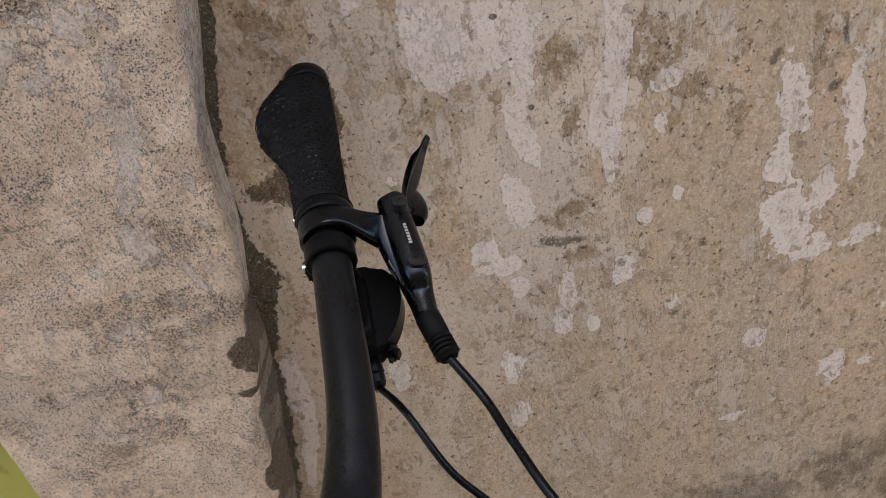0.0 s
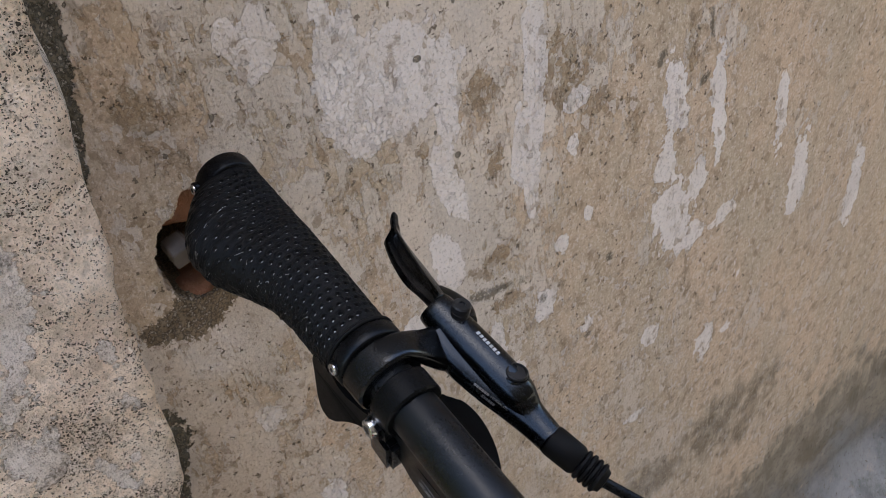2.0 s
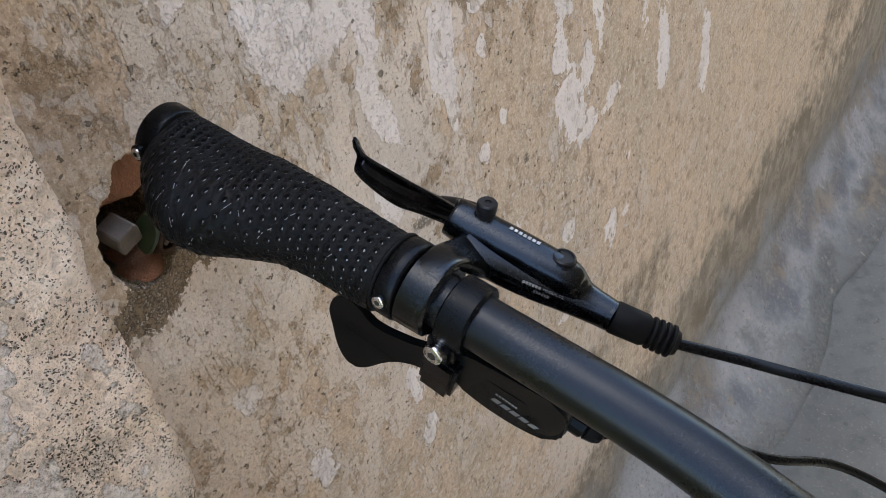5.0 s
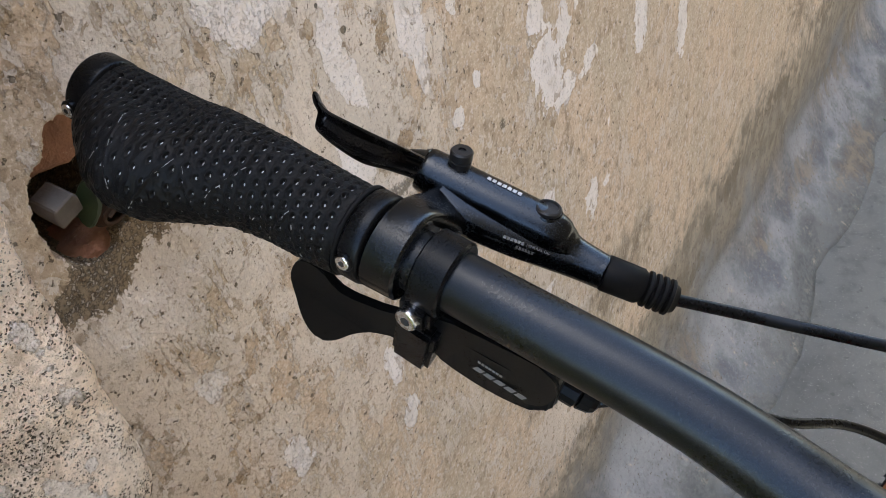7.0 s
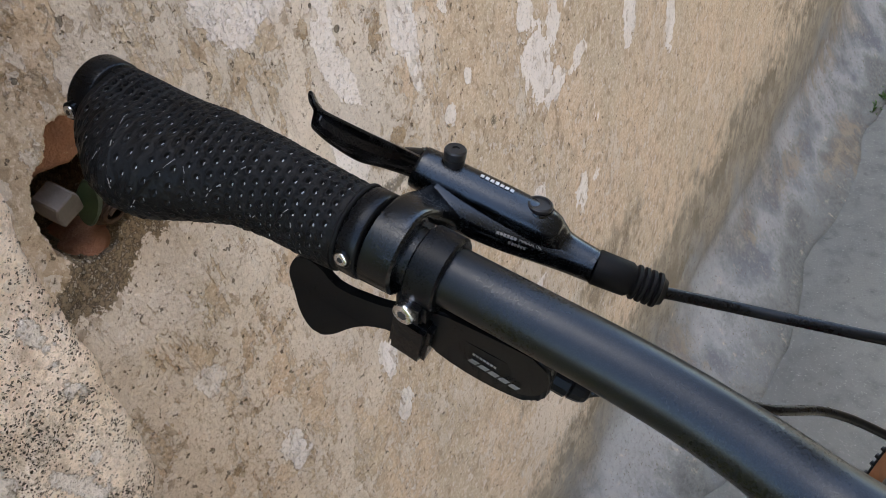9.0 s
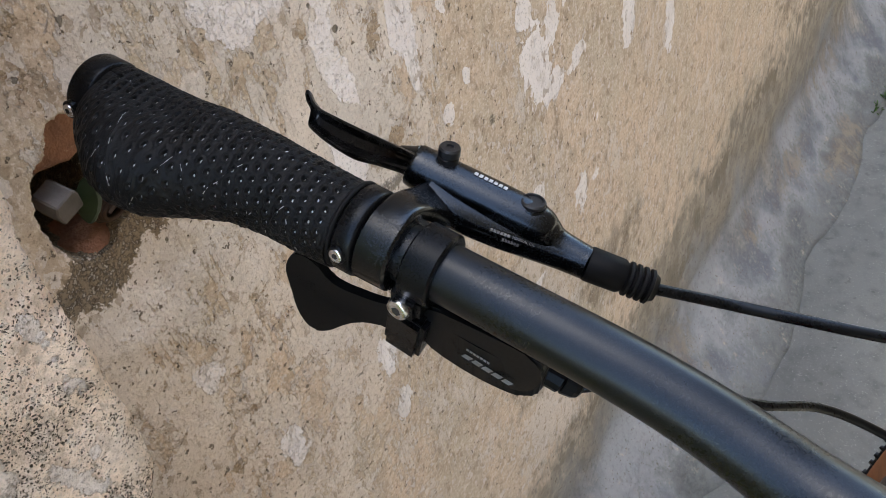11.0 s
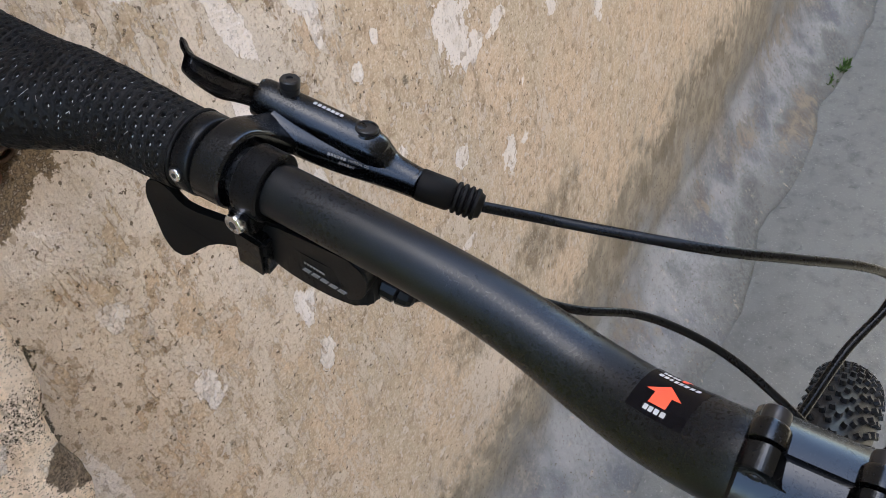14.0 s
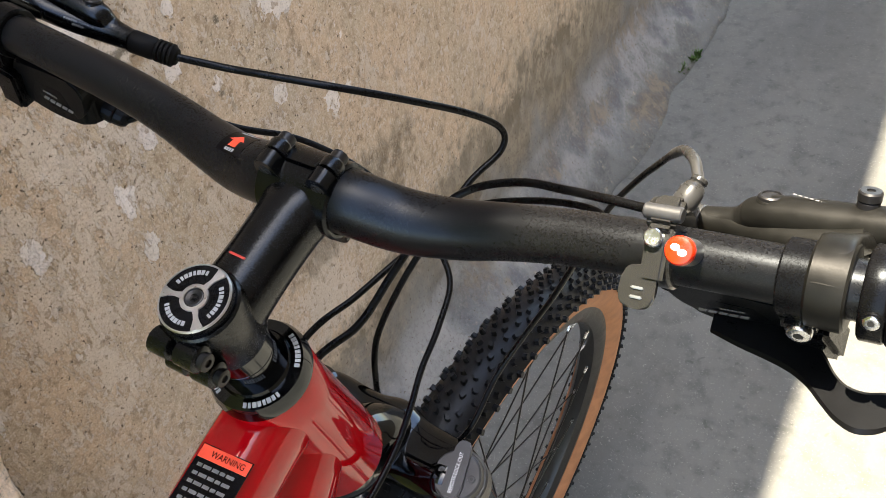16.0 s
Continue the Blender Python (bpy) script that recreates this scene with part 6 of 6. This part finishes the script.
# ---- remote lever on the right of the bar ----
def build_remote():
    m = RIGHT
    s0 = -0.0235
    band = lathe([(s0 - 0.0055, 0.0112), (s0 - 0.0055, 0.0150), (s0 - 0.0045, 0.0160), (s0 + 0.0045, 0.0160), (s0 + 0.0055, 0.0150), (s0 + 0.0055, 0.0112)], m, 40)
    top = block((0.0115, 0.016, 0.007), m @ pose(s0, 0.001, 0.0165, 8, 0, 0), 0.002)
    rem = part("remote_lever", joined(band, top), M_CLEAR, BIKE, "smoky grey plastic lock-out remote with an orange button")
    part("paddle", moved(prism(smooth_outline([(-0.0064, -0.0066), (-0.0070, 0.002), (-0.0045, 0.008), (0.0045, 0.008), (0.0068, 0.002), (0.0058, -0.0066), (0.0, -0.0084)], 4), 0.0032, 0.0010, 2),
                           m @ axis_remote(s0 - 0.004, -0.0225, -0.001)), M_CLEAR, rem, "rounded smoky grey thumb paddle")
    for k in (-1, 1):
        part("paddle_rib", block((0.0050, 0.0012, 0.0010), m @ axis_remote(s0 - 0.004, -0.0225, -0.001) @ Matrix.Translation((0, -0.002 + 0.0018 * k, 0.0019)), 0.0004), M_SILVER, rem)
    arm = m @ axis_remote(s0, -0.0145, 0.006)
    part("arm", block((0.009, 0.016, 0.006), arm, 0.0015), M_CLEAR, rem)
    part("pivot_screw", lathe([(-0.002, 0.0036), (0.0020, 0.0036), (0.0026, 0.0030), (0.0026, 0.0004)], m @ axis_frame((s0 - 0.001, -0.0105, 0.0145), (0.05, -0.62, 0.78), (1, 0, 0)), 24), M_STEEL, rem)
    d = Vector((0.05, -0.70, 0.72))
    at = Vector((s0 + 0.0115, -0.0130, 0.0130))
    part("release_post", lathe([(-0.012, 0.0052), (0.004, 0.0056), (0.005, 0.0054)], m @ axis_frame(at, d, (1, 0, 0)), 28), M_GREY, rem)
    part("release_button", lathe([(0.0050, 0.0055), (0.0075, 0.0055), (0.0086, 0.0049), (0.0090, 0.0034), (0.0091, 0.0004)], m @ axis_frame(at, d, (1, 0, 0)), 32), M_ORANGE, rem, "glossy orange button")
    bm = axis_frame(at + d.normalized() * 0.00915, d, (1, 0, 0))
    flat = m @ bm @ Matrix(((0, 0, 1, 0), (1, 0, 0, 0), (0, 1, 0, 0), (0, 0, 0, 1)))
    part("button_print", joined(*[moved(prism(oval(0.0017, 0.0013, 2, 12), 0.0003), flat @ Matrix.Translation((dx, dy, 0))) for dx, dy in ((-0.0013, 0.001), (0.0015, -0.0006))]), M_WHITE, rem, smooth=False)
    # cable barrel
    f = RIGHT @ Vector((s0, 0.014, 0.0090))
    e = Vector(LOOP[0])
    run = (f - e).length
    part("cable_boot", lathe([(-0.0020, 0.0026), (-0.0014, 0.0034), (0.0, 0.0036), (0.0008, 0.0030), (0.0022, 0.0042), (0.0042, 0.0050), (run * 0.8, 0.0052), (run, 0.0044)], axis_frame(e, f - e), 28), M_SLEEVE, rem, "tapered see-through boot")
    part("pivot_bar", lathe([(-0.0075, 0.0008), (-0.0075, 0.0026), (-0.0068, 0.0031), (0.0068, 0.0031), (0.0075, 0.0026), (0.0075, 0.0008)], m @ axis_frame((s0, -0.0015, 0.0195), (1, 0, 0)), 20), M_GREY, rem)
    return rem


def axis_remote(s, y, z):
    """A plate that faces the rider: its z axis points back and up."""
    n = Vector((0.06, -0.72, 0.69)).normalized()
    x = Vector((1, 0, 0))
    x = (x - n * x.dot(n)).normalized()
    u = n.cross(x)
    return Matrix(((x.x, u.x, n.x, s), (x.y, u.y, n.y, y), (x.z, u.z, n.z, z), (0, 0, 0, 1)))


build_remote()


# ---- stickers and print ----
def on_bar(x, a, lift=0.00012):
    """A point of the bar's skin left of the stem: x metres from the clamp towards the left, a degrees round it from straight up to the rear."""
    line = bar_half()
    pts = curve_points([p for p, r in line], 20)
    rad = [q.x for q in curve_points([(r, 0, 0) for p, r in line], 20)]
    run, i = 0.0, 0
    while run < x and i < len(pts) - 2:
        step = (pts[i + 1] - pts[i]).length
        if run + step >= x:
            break
        run += step
        i += 1
    t = (x - run) / max(1e-6, (pts[i + 1] - pts[i]).length)
    p = pts[i].lerp(pts[i + 1], t)
    r = rad[i] * (1 - t) + rad[i + 1] * t + lift
    d = (pts[i + 1] - pts[max(i - 1, 0)]).normalized()
    u = (STEER - d * STEER.dot(d)).normalized()
    back = (-AHEAD - d * (-AHEAD).dot(d))
    back = (back - u * back.dot(u)).normalized()
    return p + (u * math.cos(radians(a)) + back * math.sin(radians(a))) * r


def skin_patch(corners, lift, nx=10, ny=14):
    """A film on the bar between (x0, x1) along it and (a0, a1) round it."""
    (x0, x1), (a0, a1) = corners
    bm = bmesh.new()
    g = [[bm.verts.new(on_bar(x0 + (x1 - x0) * i / nx, a0 + (a1 - a0) * j / ny, lift)) for j in range(ny + 1)] for i in range(nx + 1)]
    for i in range(nx):
        for j in range(ny):
            bm.faces.new((g[i][j], g[i + 1][j], g[i + 1][j + 1], g[i][j + 1]))
    return bm


def skin_shape(outline, x_mid, a_mid, lift, scale_a):
    """A flat outline (metres along the bar, metres round it) laid on the bar."""
    bm = bmesh.new()
    rings = 4
    layers = []
    for k in range(rings, 0, -1):
        layers.append([bm.verts.new(on_bar(x_mid + x * k / rings, a_mid + y * k / rings * scale_a, lift)) for x, y in outline])
    n = len(outline)
    for a, b in zip(layers, layers[1:]):
        for i in range(n):
            bm.faces.new((a[i], a[(i + 1) % n], b[(i + 1) % n], b[i]))
    bm.faces.new(layers[-1])
    return bm


DEG = 180 / math.pi / 0.0158
part("sticker", skin_patch(((0.0325, 0.0570), (-74, 18)), 0.00015), M_STICKER, BAR, "black film sticker with a red arrow")
ARROW = [(-0.0038, -0.0075), (0.0038, -0.0075), (0.0042, -0.0005), (0.0078, -0.0005), (0.0003, 0.0070), (-0.0070, -0.0005), (-0.0036, -0.0005)]
part("red_arrow", skin_shape([(x * 1.10, -y * 0.60) for x, y in ARROW], 0.0448, -14, 0.00030, DEG), M_REDPRINT, BAR, "red arrow", smooth=False)
part("red_arrow", skin_shape([(x * 0.35, -y * 0.35) for x, y in ARROW], 0.0440, -60, 0.00030, DEG), M_REDPRINT, BAR, smooth=False)
for row, a in ((0, 9), (1, -43), (2, -53)):
    n = (4, 8, 4)[row]
    for i in range(n):
        w = (0.0023, 0.0019, 0.0016)[row]
        x = 0.0448 + (i - (n - 1) / 2) * w * 1.22 + (0.005 if row == 2 else 0)
        part("print_bar", skin_shape([(-w * 0.45, -0.0009), (w * 0.42, -0.0009), (w * 0.42, 0.0009), (-w * 0.42, 0.0009)], x, a, 0.0003, DEG), M_PALEPRINT, BAR, smooth=False)


def facing(m, at, normal, reading):
    """A frame in local coordinates of m for print: x along reading, z out along normal."""
    n, r = Vector(normal).normalized(), Vector(reading)
    r = (r - n * r.dot(n)).normalized()
    u = n.cross(r) * (1 if m.determinant() > 0 else -1)
    return m @ Matrix(((r.x, u.x, n.x, at[0]), (r.y, u.y, n.y, at[1]), (r.z, u.z, n.z, at[2]), (0, 0, 0, 1)))


def bars(m, widths, height, gap, slant, parent, material, name="print_line"):
    """A line of plain bars for print that is not lettered."""
    total = sum(widths) + gap * (len(widths) - 1)
    x, bms = -total / 2, []
    for w in widths:
        o = [(x - slant, -height / 2), (x + w - slant, -height / 2), (x + w + slant, height / 2), (x + slant, height / 2)]
        bms.append(prism(o, 0.00012))
        x += w + gap
    return part(name, moved(joined(*bms), m), material, parent, smooth=False)


# neck print on the left brake, and maker's marks as bars
bpy.context.view_layer.update()


def skin_of(m, start, aim, obs):
    """Where a line from start towards aim first meets one of obs, in local coordinates of m, with the normal there."""
    best, back = None, m.inverted()
    a, b = m @ Vector(start), m @ Vector(aim)
    for ob in obs:
        inv = ob.matrix_world.inverted()
        ok, p, nrm, _ = ob.ray_cast(inv @ a, (inv @ b - inv @ a).normalized())
        if ok:
            w = ob.matrix_world @ p
            if best is None or (w - a).length < best[0]:
                best = ((w - a).length, back @ w, (back.to_3x3() @ nrm).normalized())
    return best[1], best[2]


NECK_OBS = [BRAKE_L] + [c for c in BRAKE_L.children if c.name.startswith("reservoir")]
spot, out = skin_of(LEFT, (-0.0541, -0.1481, 0.2372), (0.0110, 0.0362, -0.0160), NECK_OBS)
NECK = facing(LEFT, spot + out * 0.0003, out, (-1, 0.06, 0.10))
bars(NECK @ Matrix.Translation((-0.0050, 0, 0)), [0.0011] * 6, 0.0012, 0.0003, 0, BRAKE_L, M_GREYPRINT)
lettering("MINERAL OIL", 0.0016, NECK @ Matrix.Translation((0.0047, 0, 0)), BRAKE_L, M_GREYPRINT, "lettering", "grey print reading mineral oil", 0.00004, 0.0092)
bars(NECK @ Matrix.Translation((0.000, -0.0021, -0.0002)), [0.0009] * 6, 0.0011, 0.0003, 0, BRAKE_L, M_DIMPRINT)
spot, out = skin_of(LEFT, (0.0290, 0.0480, 0.05), (0.0262, 0.0432, -0.0088), NECK_OBS)
bars(facing(LEFT, spot + out * 0.0002, out, (-1, 0.09, -0.11)), [0.0015] * 7, 0.0019, 0.0006, 0, BRAKE_L, M_PALEPRINT)
bars(facing(RIGHT_BRAKE, (0.0270, 0.0432, 0.00045), (0.1, 0.2, 1), (1, -0.09, 0.11)), [0.0014] * 9, 0.0010, 0.0008, 0, BRAKE_R, M_GREYPRINT)
for side, sh in ((LEFT, SHIFT_L), (RIGHT_SHIFT, SHIFT_R)):
    k = -1 if sh is SHIFT_L else 1
    side = side if sh is SHIFT_L else side @ Matrix.Rotation(radians(5), 4, "X")
    pm = facing(side, (-0.0010, -0.0094, -0.0303), (0.0, -1.0, 0.06), (k, 0.0, 0.10 * k))
    bars(pm, [0.0011] * 7, 0.0014, 0.0004, 0.0, sh, M_GREYPRINT)
    pm = facing(side, (-0.0055, -0.0094, -0.0360), (0.0, -1.0, 0.06), (k, 0.0, 0.10 * k))
    bars(pm, [0.0034] * 5, 0.0028, 0.0010, 0.0007, sh, M_GREYPRINT)

# warning label on the frame
part("warning_label", moved(prism(smooth_outline([(-0.0145, -0.034), (0.0145, -0.034), (0.0145, 0.016), (-0.0145, 0.016)], 1), 0.0004), LABEL_M), M_STICKER, FRAME, "black and red warning label", smooth=False)
part("label_head", moved(prism([(-0.0140, 0.0090), (0.0140, 0.0090), (0.0140, 0.0155), (-0.0140, 0.0155)], 0.0003), LABEL_M @ Matrix.Translation((0, 0, 0.0003))), M_REDPRINT, FRAME, smooth=False)
lettering("WARNING", 0.0046, LABEL_M @ Matrix.Translation((0.002, 0.0122, 0.0005)), FRAME, M_STICKER, "lettering", "black print reading warning", width=0.019)
for i in range(8):
    widths = [0.0028 + 0.0016 * ((i * 3 + j * 5) % 3) / 2 for j in range(5)]
    bars(LABEL_M @ Matrix.Translation((-0.001, 0.0058 - i * 0.0042, 0.0004)), widths, 0.0017, 0.0008, 0, FRAME, M_GREYPRINT)


# ---- in the broken place of the wall ----
def rubble(size, m, seed, rough=0.0022, cuts=11, wear=0.10):
    """A broken lump: a block with worn corners and a grainy face."""
    bm = bmesh.new()
    bmesh.ops.create_cube(bm, size=1)
    bmesh.ops.subdivide_edges(bm, edges=bm.edges[:], cuts=cuts, use_grid_fill=True)
    shift = Vector((seed, seed * 0.37, 0))
    for v in bm.verts:
        r = max(1.0, v.co.length / 0.62)
        p = Vector((v.co.x * size[0], v.co.y * size[1], v.co.z * size[2])) / (1 + (r - 1) * (0.6 + wear))
        d = p.normalized()
        v.co = p + d * rough * (noise.noise(p * 90 + shift) + 0.6 * noise.noise(p * 260 + shift))
    return moved(bm, m)


for size, at, turn in (((0.060, 0.060, 0.036), (-0.040, 0.251, 1.056), (8, 4, -6)), ((0.060, 0.064, 0.030), (-0.038, 0.240, 0.981), (5, -12, 6))):
    tagged(part("brick", rubble(size, pose(*at, *turn), len(at) + int(at[2] * 100)), M_BRICK, angle=60), "broken terracotta brick inside the hole in the wall", "brick", "bricks in the hole")
stub = prism([(-0.0066, -0.0058), (-0.0074, 0.0010), (-0.0058, 0.0056), (0.0052, 0.0064), (0.0068, 0.0030), (0.0060, -0.0052)], 0.016, 0.0007, 1)
stub_turn = pose(-0.010, 0.2300, 1.0255, 6, 12, 4) @ Matrix(((0, 0, 1, 0), (1, 0, 0, 0), (0, 1, 0, 0), (0, 0, 0, 1)))
tagged(part("stone_stub", moved(stub, stub_turn), M_STONE, angle=20), "pale grey stone stub sticking out of the hole", "stone")
coil = [(-0.012 + 0.0020 * k / 8, 0.2475 + (0.0082 - 0.0001 * k) * math.cos(k * math.pi / 4), 1.0060 + (0.0062 - 0.0001 * k) * math.sin(k * math.pi / 4)) for k in range(36)]
tagged(part("wire_coil", sweep(coil, 0.0011, 8, 3), M_RUST), "rusty dark wire coil in the hole in the wall", "wire")
scrap = prism(smooth_outline([(-0.004, -0.010), (0.003, -0.012), (0.006, 0.000), (0.004, 0.010), (-0.003, 0.011), (-0.006, 0.002)], 3), 0.003, 0.0008, 1)
tagged(part("plastic_scrap", moved(scrap, pose(-0.004, 0.240, 1.020, 70, 20, 10)), M_GREENFILM), "green scrap of plastic wedged in the hole", "scrap")


# ---- weed at the foot of the wall ----
def build_weed(at, count, size, seed):
    rng = random.Random(seed)
    root = thing("weed", at, "small green weed growing at the foot of the wall", "weed", "weeds by the wall")
    bm = bmesh.new()
    for i in range(count):
        a, lean, ln = rng.random() * 6.28, 0.3 + rng.random() * 0.7, size * (0.5 + rng.random() * 0.7)
        d = Vector((math.cos(a) * lean, math.sin(a) * lean, 1)).normalized()
        w = d.cross(Vector((math.sin(a), math.cos(a), 0.3))).normalized() * ln * 0.16
        base = Vector(at) + Vector(((rng.random() - 0.5) * size, (rng.random() - 0.5) * size * 2.2, 0))
        q = [base, base + d * ln * 0.5 + w, base + d * ln + Vector((0, 0, -ln * 0.2)), base + d * ln * 0.5 - w]
        v = [bm.verts.new(p) for p in q] + [bm.verts.new((q[1] + q[3]) / 2 + Vector((0, 0, -0.001)))]
        bm.faces.new((v[0], v[1], v[4]))
        bm.faces.new((v[1], v[2], v[4]))
        bm.faces.new((v[2], v[3], v[4]))
        bm.faces.new((v[3], v[0], v[4]))
    part("leaves", bm, M_LEAF, root, smooth=False)


build_weed((0.125, 1.835, 0.006), 44, 0.020, 4)
build_weed((0.122, 1.770, 0.010), 22, 0.016, 5)
